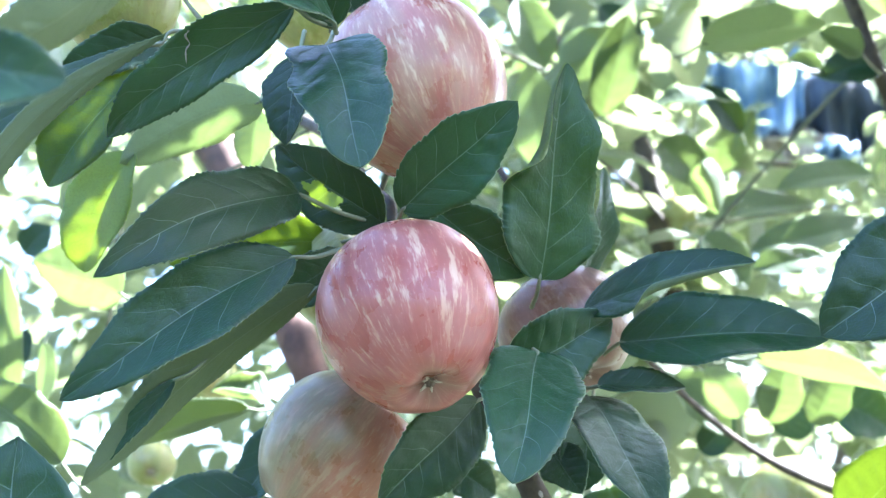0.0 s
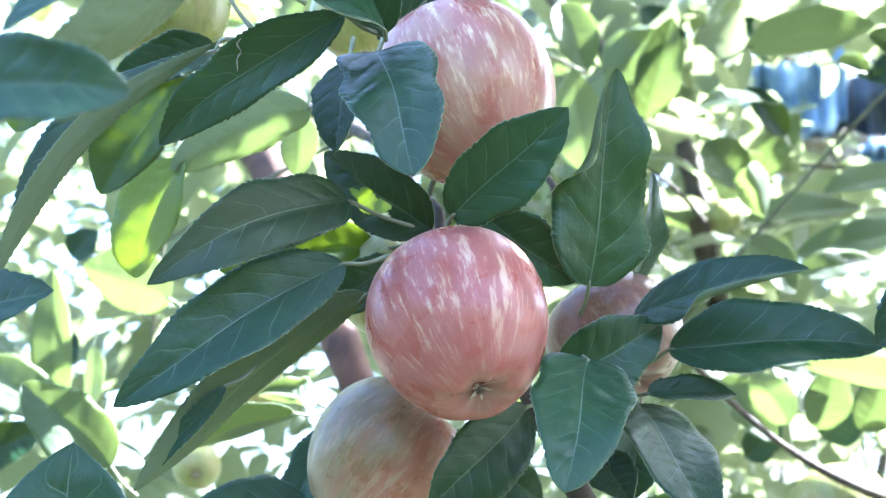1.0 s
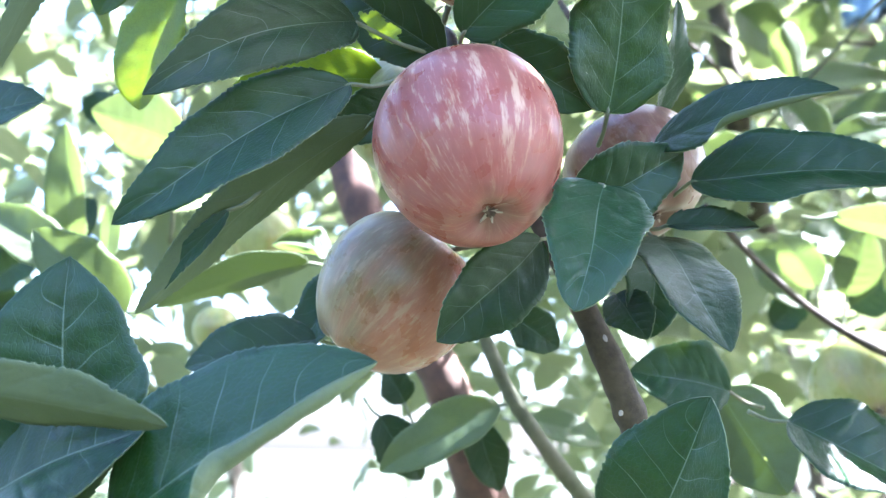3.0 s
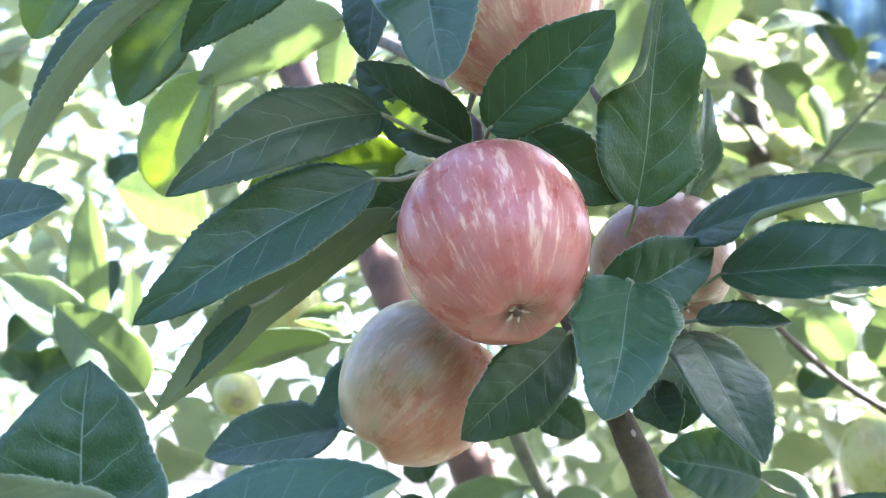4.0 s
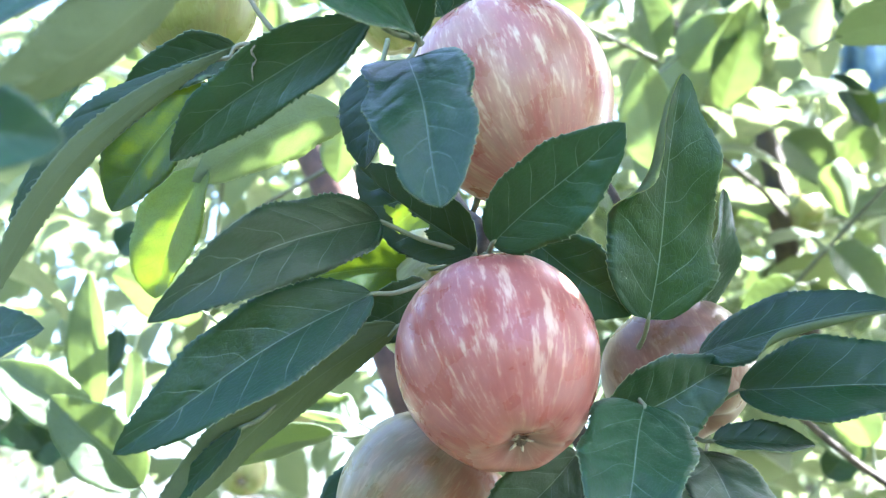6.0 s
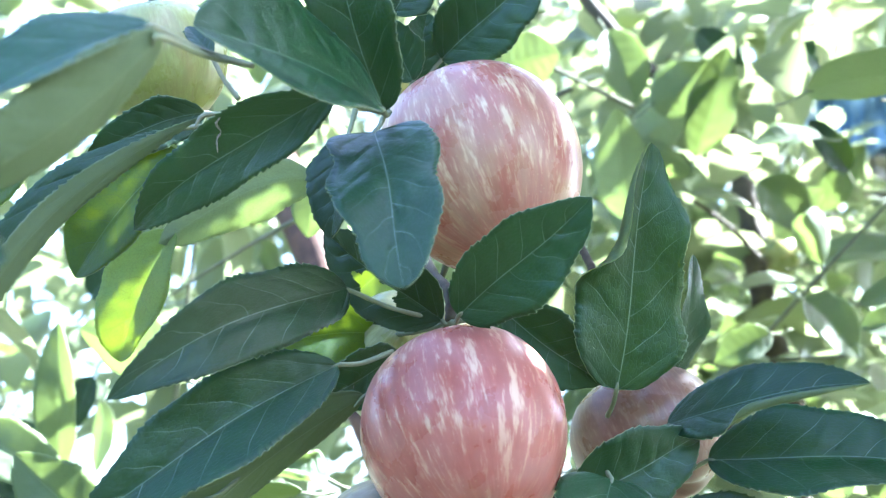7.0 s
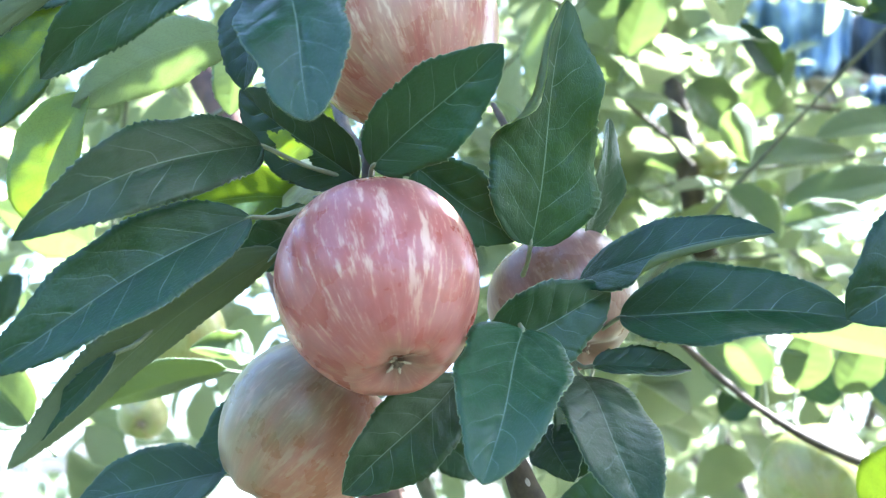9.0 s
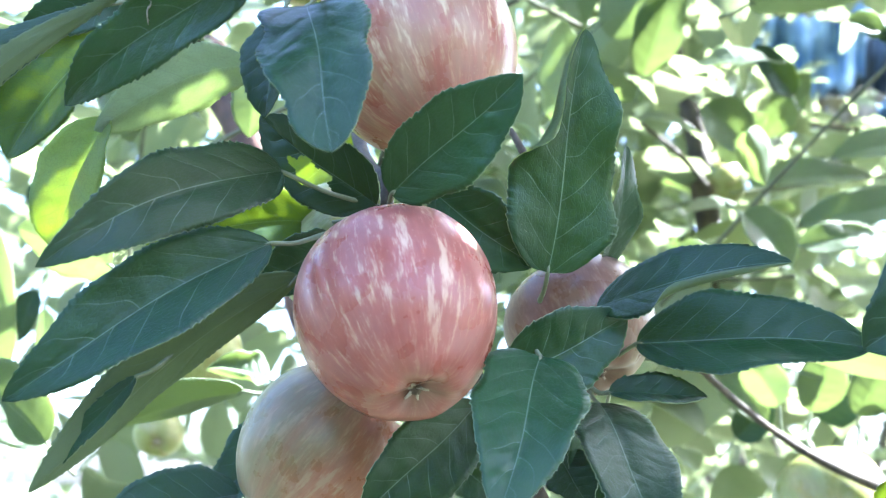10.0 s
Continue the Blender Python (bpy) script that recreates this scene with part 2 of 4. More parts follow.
def cloth_material(name, one, two):
    m, n, l, out = material(name)
    coord = n.new("ShaderNodeTexCoord")
    a = noise_of(n, l, coord.outputs["Object"], 6.0, 4.0)
    face = node(n, "ShaderNodeBsdfPrincipled", Roughness=0.6)
    l.new(blend(n, l, ramp(n, l, a, 0.35, 0.65), one, two), face.inputs["Base Color"])
    l.new(face.outputs[0], out.inputs[0])
    return m


# ---- building ----
PLACED = {}


def part(name, mesh, mats, parent=None, m=None, label=""):
    """Links one mesh, at the world pose m, as a thing or as a part under its parent."""
    for mat in mats:
        if mat.name not in mesh.materials:
            mesh.materials.append(mat)
    ob = new(name, mesh)
    m = m or Matrix()
    PLACED[ob] = m
    if parent:
        ob.parent = parent
        ob.matrix_parent_inverse = PLACED[parent].inverted()
    ob.matrix_basis = m
    if label:
        ob["label"] = label
    return ob


def root(name, place, label, category, group=""):
    ob = new(name)
    ob.empty_display_size = 0.02
    ob.matrix_basis = PLACED[ob] = Matrix.Translation(place)
    return tagged(ob, label, category, group)


def mesh_of(name, verts, faces, uvs=None, slots=None, smooth=True):
    me = bpy.data.meshes.new(name)
    me.from_pydata([tuple(v) for v in verts], [], [tuple(f) for f in faces])
    if uvs is not None:
        layer = me.uv_layers.new(name="UVMap")
        loops = np.zeros(len(me.loops), dtype=np.int32)
        me.loops.foreach_get("vertex_index", loops)
        layer.data.foreach_set("uv", np.asarray(uvs, dtype=np.float32)[loops].ravel())
    if slots is not None:
        me.polygons.foreach_set("material_index", np.asarray(slots, dtype=np.int32))
    me.polygons.foreach_set("use_smooth", np.full(len(me.polygons), smooth))
    me.update()
    return me


def leaf_shape(length, width, bend=0.05, fold=(10, 10), roll=(10, 10), twist=0.0, wave=0.02, seed=0, nu=200, half=6, hole=None, teeth=True, full=0.42, sharp=0.75, curl=(0, 0), start=0.4, ragged=0.05, thick=0.0004, sweep=0.0):
    """An apple leaf along x from its base, blade across y, upper side to z: two skins and a rim, toothed edge, folded and rolled halves."""
    rng = np.random.default_rng(seed)
    u = np.linspace(0, 1, nu + 1)
    p, q = sharp * full / (1 - full), sharp
    late = np.clip((u - start) / 0.25, 0, 1)
    late = (late * late * (3 - 2 * late))[:, None]
    out = np.power(u, p) * np.power(1 - u, q)
    out = 0.5 * width * out / out.max()
    out = np.maximum(out, 0.0006 * (1 - u))
    ph = rng.uniform(0, 6.28, 6)
    cols = []
    uv = []
    for j in range(-half, half + 1):
        v = abs(j) / half
        k = 0 if j > 0 else 1
        reach = out * (1 + ragged * (np.sin(u * (9 + 4 * k) + ph[k]) + 0.5 * np.sin(u * (19 + 5 * k) + ph[k + 1])) * v)
        steps = np.linspace(0, v, 9)
        ang = np.radians(fold[k] + roll[k] * steps + curl[k] * late * steps ** 3)
        flat, rise = v * np.mean(np.cos(ang), axis=1), v * np.mean(np.sin(ang), axis=1)
        if v == 1 and teeth:
            count = max(10, length / 0.0029)
            saw = np.mod(u * count + ph[2 + k], 1.0)
            depth = 0.0005 * (1 + 0.8 * np.sin(u * 23 + ph[5])) * np.clip(np.sin(np.pi * u) * 3, 0, 1)
            reach = reach + depth * (saw ** 1.5 - 0.4) + 0.00012 * np.sin(u * count * 4.1)
        side = np.sign(j) * reach * flat
        lift = reach * rise + wave * width * v * v * np.sin(u * 9.5 + ph[4 + k] + j * 0.15) * np.sin(np.pi * u)
        lift = lift + (nu > 40) * 0.0035 * width * np.sin(u * 46 + (0 if j > 0 else 1.6) - 5 * v) * np.sin(np.pi * min(v * 1.2, 1.0))
        lift = lift + (nu > 40) * 0.035 * width * v * np.sin(u * 7 + ph[3] + 2.2 * v * np.sign(j)) * np.sin(np.pi * u)
        lift = lift - 0.02 * width * (v < 0.01) * np.sin(np.pi * u) ** 0.5
        tw = np.radians(twist) * (u - 0.3)
        y = side * np.cos(tw) - lift * np.sin(tw) + (sweep * 4 * u * (1 - u) + 0.02 * np.sin(u * 3.1 + ph[0]) * np.sin(np.pi * u)) * length
        z = side * np.sin(tw) + lift * np.cos(tw) + bend * length * 4 * u * (1 - u)
        cols.append(np.stack([u * length, y, z], 1))
        uv.append(np.stack([u, np.full_like(u, 0.5 + 0.5 * np.sign(j) * v)], 1))
    grid, uvg = np.array(cols), np.array(uv)
    du, dv = np.gradient(grid, axis=1), np.gradient(grid, axis=0)
    nrm = np.cross(du, dv)
    nrm /= np.maximum(np.linalg.norm(nrm, axis=2, keepdims=True), 1e-9)
    c, r = grid.shape[:2]
    verts = np.concatenate([(grid + nrm * thick / 2).reshape(-1, 3), (grid - nrm * thick / 2).reshape(-1, 3)])
    uvs = np.concatenate([uvg.reshape(-1, 2)] * 2)
    faces, slots, n = [], [], c * r
    for j in range(c - 1):
        for i in range(r - 1):
            if hole:
                du_, dv_ = (u[i] - hole[0]) / hole[2], ((j - half + 0.5) / half - hole[1]) / hole[3]
                if du_ * du_ + dv_ * dv_ < 1 + 0.35 * math.sin(5 * math.atan2(dv_, du_) + seed):
                    continue
            a, b, d, e = j * r + i, j * r + i + 1, (j + 1) * r + i + 1, (j + 1) * r + i
            faces += [(a, b, d, e), (n + a, n + e, n + d, n + b)]
            slots += [0, 1]
    for j in (0, c - 1):
        for i in range(r - 1):
            a, b = j * r + i, j * r + i + 1
            faces.append((a, n + a, n + b, b) if j == 0 else (a, b, n + b, n + a))
            slots.append(1)
    return mesh_of("leaf", verts, faces, uvs, slots)


def frame_of(base, tip, normal):
    """The pose whose x runs from base to tip and whose z is nearest to normal."""
    x = (Vector(tip) - Vector(base)).normalized()
    z = Vector(normal)
    z = (z - x * z.dot(x)).normalized()
    y = z.cross(x)
    m = Matrix((x, y, z)).transposed().to_4x4()
    m.translation = base
    return m


def smooth_line(points, count):
    """A curve through a few points."""
    pts = [Vector(p) for p in points]
    pts = [pts[0] * 2 - pts[1]] + pts + [pts[-1] * 2 - pts[-2]]
    line = []
    spans = len(pts) - 3
    for i in range(count + 1):
        s = min(i / count * spans, spans - 1e-6)
        k, f = int(s), s - int(s)
        a, b, c, d = pts[k:k + 4]
        line.append(0.5 * ((2 * b) + (c - a) * f + (2 * a - 5 * b + 4 * c - d) * f * f + (3 * b - a - 3 * c + d) * f ** 3))
    return line


def tube_shape(points, radii, count=12, sides=10, rough=0.0, seed=0):
    """A tapered, slightly knobbly tube along a curve, closed at both ends."""
    rng = random.Random(seed)
    line = smooth_line(points, count)
    verts, faces = [], []
    side = Vector((0.3, 0.9, 0.2))
    for i, p in enumerate(line):
        way = (line[min(i + 1, count)] - line[max(i - 1, 0)]).normalized()
        side = (side - way * side.dot(way)).normalized()
        up = way.cross(side)
        f = i / count * (len(radii) - 1)
        k = min(int(f), len(radii) - 2)
        rad = radii[k] + (radii[k + 1] - radii[k]) * (f - k)
        swell = 1 + rough * rng.uniform(-1, 1)
        for s in range(sides):
            a = 2 * math.pi * s / sides
            rr = rad * swell * (1 + rough * 0.7 * rng.uniform(-1, 1))
            verts.append(p + (side * math.cos(a) + up * math.sin(a)) * rr)
    for i in range(count):
        for s in range(sides):
            t = (s + 1) % sides
            faces.append((i * sides + s, i * sides + t, (i + 1) * sides + t, (i + 1) * sides + s))
    faces.append(tuple(range(sides))[::-1])
    faces.append(tuple(count * sides + s for s in range(sides)))
    return mesh_of("tube", verts, faces)


def branch(name, parent, points, radii, mat, rough=0.08, seed=0, label="", count=28):
    return part(name, tube_shape(points, radii, count, 12, rough, seed), [mat], parent, None, label)


def leaf(base, tip, width, normal, stalk=None, bend=0.05, fold=(10, 10), roll=(10, 10), twist=0.0, wave=0.02, seed=0, hole=None, full=0.42, sharp=0.75, curl=(0, 0), start=0.4, ragged=0.05, skins=None, label="", sweep=0.0):
    """One leaf of the tree with its petiole, which runs back to stalk."""
    b, t = Vector(base), Vector(tip)
    me = leaf_shape((t - b).length, width, bend, fold, roll, twist, wave, seed, half=22 if hole else 6, hole=hole, full=full, sharp=sharp, curl=curl, start=start, ragged=ragged, sweep=sweep)
    m = frame_of(b, t, normal)
    ob = part("leaf", me, skins or [LEAF_TOP, LEAF_UNDER], TREE, m, label)
    x, z = m.to_3x3() @ Vector((1, 0, 0)), m.to_3x3() @ Vector((0, 0, 1))
    s = Vector(stalk) if stalk else b - x * 0.018 - Vector((0, 0, 0.004)) + Vector((0, 0.006, 0))
    end = b + x * 0.05 * (t - b).length - z * 0.0012
    part("petiole", tube_shape([s, s.lerp(b, 0.55) + Vector((0, 0, -0.0015)), b - z * 0.0004, end], [0.0011, 0.0009, 0.0009, 0.0003], 20, 7, 0.05, seed), [PETIOLE], ob)
    return ob


def apple_shape(r, tall, taper, lobes, lean, seed):
    """An apple round z: stem hollow above, calyx basin below, five soft lobes towards the calyx."""
    rng = random.Random(seed)
    rows, cols = 44, 56
    ph = rng.uniform(0, 6.28)
    verts, uvs, faces = [], [], []
    for i in range(rows + 1):
        f = math.pi * i / rows
        for j in range(cols + 1):
            a = 2 * math.pi * j / cols
            rho = math.sin(f) ** 0.92 * (1 - taper * (f / math.pi) ** 1.5)
            z = math.cos(f) * tall - 0.40 * math.exp(-(f / 0.36) ** 2) + 0.20 * math.exp(-((math.pi - f) / 0.30) ** 2)
            low = (f / math.pi) ** 3
            bumps = 1 + lobes * low * math.cos(5 * a + ph) + 0.018 * math.cos(2 * a + ph * 2) + 0.012 * math.cos(3 * a + 1)
            z += lobes * 0.9 * math.cos(5 * a + ph) * math.exp(-((math.pi - f - 0.45) / 0.3) ** 2) * 0.6
            z += lean * rho * math.cos(a)
            verts.append((r * rho * bumps * math.cos(a), r * rho * bumps * math.sin(a), r * z))
            uvs.append((j / cols, i / rows))
    for i in range(rows):
        for j in range(cols):
            a, b = i * (cols + 1) + j, i * (cols + 1) + j + 1
            faces.append((a, a + cols + 1, b + cols + 1, b))
    return mesh_of("apple", verts, faces, uvs)


def sepal_shape(r, seed):
    """A narrow dried sepal that stands out of the basin and curls over."""
    rng = random.Random(seed)
    ln, wide, out, curl = r * rng.uniform(0.08, 0.14), r * rng.uniform(0.012, 0.022), r * rng.uniform(0.02, 0.15), rng.uniform(0.2, 1.1)
    verts, faces = [], []
    for i in range(7):
        f = i / 6
        w = wide * (1 - f) ** 0.7 + 0.0002
        z = -ln * (f - curl * f * f)
        for s in (-1, 1):
            for d in (0, 0.0004):
                verts.append((out * f + 0.3 * wide, s * w + 0.3 * wide * math.sin(5 * f + seed), z - d))
    for i in range(6):
        p = i * 4
        faces.extend([(p, p + 2, p + 6, p + 4), (p + 1, p + 5, p + 7, p + 3), (p, p + 4, p + 5, p + 1), (p + 2, p + 3, p + 7, p + 6)])
    return mesh_of("sepal", verts, faces)


def cup_shape(r):
    """The small shaggy knob in the basin from which the sepals rise."""
    verts, faces = [], []
    for i, (rad, z) in enumerate(((0.05, 0.03), (0.05, -0.02), (0.035, -0.04), (0.012, -0.06))):
        for k in range(14):
            a = 2 * math.pi * k / 14
            q = r * rad * (1 + 0.25 * (k % 2))
            verts.append((q * math.cos(a), q * math.sin(a), r * (z - 0.02 * (k % 2))))
    for i in range(3):
        for k in range(14):
            t = (k + 1) % 14
            faces.append((i * 14 + k, i * 14 + t, i * 14 + 14 + t, i * 14 + 14 + k))
    faces.append(tuple(range(42, 56)))
    return mesh_of("calyx", verts, faces)


def apple(place, calyx_way, r, skin, label, tall=0.88, taper=0.12, lobes=0.03, lean=0.0, spin=0.0, seed=0, stem=None):
    """One apple, whose calyx points along calyx_way; its stem runs to stem."""
    thing = root("apple", place, label, "apple", "apples on the tree")
    z = -Vector(calyx_way).normalized()
    m = Matrix.Translation(place) @ z.to_track_quat("Z", "Y").to_matrix().to_4x4() @ Matrix.Rotation(spin, 4, "Z")
    part("skin", apple_shape(r, tall, taper, lobes, lean, seed), [SKINS[skin]], thing, m)
    low = m @ Matrix.Translation((0, 0, -r * (tall - 0.21)))
    calyx = part("calyx", cup_shape(r), [CUP], thing, low, "dried brown calyx")
    for k in range(9):
        part("sepal", sepal_shape(r, seed * 7 + k), [DRIED], calyx, low @ Matrix.Rotation(0.7 * k + 0.3 * math.sin(seed + 3 * k), 4, "Z"))
    top = Vector(place) + z * r * (tall - 0.42)
    end = Vector(stem) if stem else Vector(place) + z * r * 1.5 + Vector((0, 0.004, 0.006))
    part("stem", tube_shape([top, top.lerp(end, 0.6) + Vector((0.001, 0, 0.001)), end], [0.0013, 0.0012, 0.0018], 10, 8, 0.06, seed), [SHOOT], thing)
    return thing


def lenticel(place, r, parent):
    """A pale raised oval spot on young bark."""
    bm = bmesh.new()
    bmesh.ops.create_icosphere(bm, subdivisions=2, radius=r)
    for v in bm.verts:
        v.co = Vector((v.co.x, v.co.y * 0.5, v.co.z * 1.3)) * (1 + 0.1 * math.sin(40 * v.co.x / r + 3 * v.co.z / r))
    me = bpy.data.meshes.new("lenticel")
    bm.to_mesh(me)
    bm.free()
    part("lenticel", me, [PALE_SPOT], parent, Matrix.Translation(place))


# ---- ground and tree ----
GROUND = part("ground", mesh_of("ground", [(-400, -400, 0), (400, -400, 0), (400, 400, 0), (-400, 400, 0)], [(0, 1, 2, 3)]), [ground_material()])
tagged(GROUND, "sunlit orchard grass with bare earth patches", "ground", kind="structure")
TREE = root("apple_tree", (0.3, 1.0, 0.0), "apple tree with toothed dark green leaves and brown limbs", "tree")


def tarpaulin(corner, across, down, mat, label, seed):
    """A crumpled sheet that hangs in folds from its upper edge."""
    rng = random.Random(seed)
    a, u, v = Vector(corner), Vector(across), Vector(down)
    out = u.cross(v).normalized()
    cols, rows = 34, 18
    ph = [rng.uniform(0, 6.28) for _ in range(6)]
    verts, faces = [], []
    for i in range(rows + 1):
        for j in range(cols + 1):
            f, g = j / cols, i / rows
            deep = (0.03 * math.sin(f * 17 + ph[0] + g * 2) + 0.02 * math.sin(f * 41 + ph[1] - g * 3)) * (0.25 + g) + 0.015 * math.sin(g * 9 + ph[2])
            sag = 0.12 * math.sin(f * math.pi * 2.3 + ph[3]) + 0.06 * math.sin(f * 19 + ph[4]) * (1 - 0.5 * g) + 0.05 * math.sin(f * 31 + ph[5]) * g
            verts.append(a + u * f + v * (g + sag) + out * deep)
    for i in range(rows):
        for j in range(cols):
            p = i * (cols + 1) + j
            faces.append((p, p + 1, p + cols + 2, p + cols + 1))
    thing = root("tarpaulin", a, label, "tarpaulin")
    sheet = part("sheet", mesh_of("sheet", verts, faces), [mat], thing)
    thick = sheet.modifiers.new("thickness", "SOLIDIFY")
    thick.thickness = 0.003
    return thing

# ---- fruit, limbs and leaves in front ----
apple((-0.0135, 0.4486, 1.5918), (0.258, -0.430, -0.865), 0.0397, "red", "ripe red apple with cream streaks hanging in shade", tall=0.98, taper=0.22, lobes=0.035, spin=2.2, seed=1, stem=(-0.0131, 0.4612, 1.6391))
apple((-0.0117, 0.4601, 1.6953), (0.357, -0.146, -0.923), 0.0410, "pink", "large pink streaked apple half behind leaves", tall=1.0, taper=0.1, lobes=0.02, seed=2, stem=(-0.0468, 0.4517, 1.7169))
apple((-0.0472, 0.5114, 1.5445), (-0.627, -0.001, -0.779), 0.0362, "orange", "dull orange and olive apple hanging lowest", tall=0.98, taper=0.22, lobes=0.05, seed=3, stem=(-0.0101, 0.5145, 1.5674))
apple((0.0566, 0.5220, 1.6004), (0.355, -0.314, -0.881), 0.0328, "tan", "pale tan pink apple behind leaves", tall=0.88, taper=0.12, seed=4)
apple((-0.1456, 0.4670, 1.7425), (0.175, 0.300, -0.930), 0.0305, "green", "unripe yellow green apple under a leaf", seed=5)
apple((-0.0710, 0.5662, 1.7862), (0.167, 0.280, -0.945), 0.0270, "green", "unripe yellow green apple behind the shoot", seed=6)
apple((-0.0451, 0.5317, 1.6317), (-0.379, 0.594, -0.710), 0.0335, "green", "yellow green apple behind the red one", seed=7)
apple((-0.1607, 0.7456, 1.6112), (0.127, -0.023, -0.992), 0.0263, "green", "unripe green apple further in the tree", seed=8)
apple((-0.2230, 0.8824, 1.5675), (0.168, -0.859, -0.483), 0.0190, "green", "small unripe green apple with dark calyx", seed=9)
apple((0.2714, 0.8995, 1.5318), (-0.002, -0.776, -0.631), 0.0437, "green", "pale green apple below a twig", seed=10)
apple((0.2603, 1.2169, 1.8647), (-0.557, -0.685, -0.469), 0.0292, "green", "small green apple further in the tree", seed=11)
branch("branch", TREE, [(-0.2237, 0.9239, 1.8832), (-0.1801, 0.8700, 1.8173), (-0.1338, 0.8324, 1.7242), (-0.1002, 0.7915, 1.6414), (-0.0668, 0.7894, 1.5691), (-0.0352, 0.7840, 1.5112), (-0.0089, 0.8360, 1.4227)], [0.0193, 0.0188, 0.0142, 0.0131, 0.0143, 0.0161, 0.0190], BARK_RED, label="reddish brown limb with smooth bark", seed=21)
limb = branch("branch", TREE, [(-0.0048, 0.5122, 1.6051), (0.0158, 0.5145, 1.5734), (0.0333, 0.5120, 1.5395), (0.0471, 0.5135, 1.5094), (0.0614, 0.5312, 1.4749), (0.0797, 0.5736, 1.4195)], [0.0022, 0.0039, 0.0057, 0.0065, 0.0072, 0.0086], BARK, label="dark grey brown branch with pale lenticels", seed=22)
lenticel((0.0412, 0.5062, 1.5259), 0.0016, limb)
lenticel((0.0434, 0.5066, 1.5194), 0.0011, limb)
lenticel((0.0476, 0.5029, 1.4955), 0.0010, limb)
branch("twig", TREE, [(-0.0156, 0.6394, 1.5503), (-0.0002, 0.6467, 1.5146), (0.0213, 0.6538, 1.4820), (0.0537, 0.6831, 1.4423)], [0.0034, 0.0040, 0.0043, 0.0057], SHOOT, seed=23)
branch("twig", TREE, [(0.1197, 0.7080, 1.6280), (0.1603, 0.7563, 1.6024), (0.2046, 0.8040, 1.5790), (0.2464, 0.8299, 1.5593), (0.2983, 0.8551, 1.5425), (0.3524, 0.8885, 1.5334)], [0.0018, 0.0023, 0.0024, 0.0032, 0.0042, 0.0052], BARK, seed=24)
branch("shoot", TREE, [(-0.0483, 0.4607, 1.7217), (-0.0491, 0.4600, 1.7433), (-0.0492, 0.4587, 1.7675), (-0.0504, 0.4604, 1.7993)], [0.0018, 0.0016, 0.0014, 0.0012], SHOOT, label="slender green brown shoot", seed=25)
branch("branch", TREE, [(0.1961, 1.1601, 2.0627), (0.2181, 1.1857, 1.9677), (0.2370, 1.2047, 1.8972), (0.2495, 1.2246, 1.8237), (0.3021, 1.3159, 1.6772)], [0.0030, 0.0080, 0.0135, 0.0130, 0.0150], BARK, 0.18, seed=26)
branch("twig", TREE, [(0.1555, 1.0557, 1.8744), (0.1924, 1.0812, 1.8563), (0.2365, 1.1660, 1.8491)], [0.0017, 0.0023, 0.0030], BARK, seed=27)
branch("branch", TREE, [(0.0524, 1.1853, 2.1619), (0.0969, 1.1809, 2.1015), (0.1326, 1.1635, 2.0506), (0.1665, 1.1472, 1.9955)], [0.0079, 0.0078, 0.0063, 0.0012], BARK, seed=28)
branch("branch", TREE, [(0.3192, 0.8254, 1.9586), (0.3397, 0.8385, 1.9101), (0.3556, 0.8492, 1.8703), (0.3914, 0.8848, 1.8153)], [0.0055, 0.0055, 0.0059, 0.0065], BARK, seed=29)
branch("twig", TREE, [(0.0267, 0.5837, 1.7075), (0.0333, 0.5771, 1.6933), (0.0424, 0.5720, 1.6728)], [0.0014, 0.0020, 0.0022], BARK, seed=30)
branch("twig", TREE, [(0.3798, 1.4323, 2.0125), (0.4864, 1.4352, 2.0012), (0.6234, 1.4396, 1.9839)], [0.0023, 0.0030, 0.0038], BARK, seed=31)
branch("spur", TREE, [(-0.0218, 0.4760, 1.6382), (-0.0245, 0.4881, 1.6527), (-0.0368, 0.5239, 1.6722), (-0.0625, 0.6117, 1.7307), (-0.1319, 0.7904, 1.8262)], [0.0029, 0.0023, 0.0028, 0.0037, 0.0057], BARK, seed=32)
leaf((-0.0038, 0.4665, 1.6422), (0.0357, 0.4708, 1.6150), 0.0300, (0.09, -0.86, -0.50), (-0.0218, 0.4760, 1.6382), seed=1)
leaf((-0.0164, 0.4337, 1.6318), (0.0280, 0.4077, 1.6669), 0.0317, (0.09, -0.96, -0.25), (-0.0218, 0.4760, 1.6382), fold=(12, 12), seed=2)
leaf((-0.0440, 0.3999, 1.6866), (-0.0272, 0.3622, 1.6245), 0.0365, (-0.04, -0.93, 0.37), (-0.0437, 0.4240, 1.7050), fold=(5, 5), bend=0.08, full=0.34, sharp=0.55, ragged=0.09, wave=0.06, seed=3)
leaf((-0.0595, 0.4349, 1.6986), (-0.0629, 0.4348, 1.6595), 0.0248, (-0.45, -0.89, -0.08), seed=4)
leaf((0.0405, 0.4716, 1.6130), (0.0521, 0.4505, 1.7023), 0.0416, (0.24, -0.94, -0.25), (0.0385, 0.4935, 1.6058), fold=(8, 8), roll=(5, 5), wave=0.12, bend=0.02, full=0.34, sharp=0.65, curl=(260, 0), start=0.38, ragged=0.1, skins=[LEAF_TOP, LEAF_GLOW_UNDER], seed=5)
leaf((0.0652, 0.5128, 1.6231), (0.0733, 0.4980, 1.6723), 0.0193, (0.71, -0.70, -0.03), wave=0.1, seed=6)
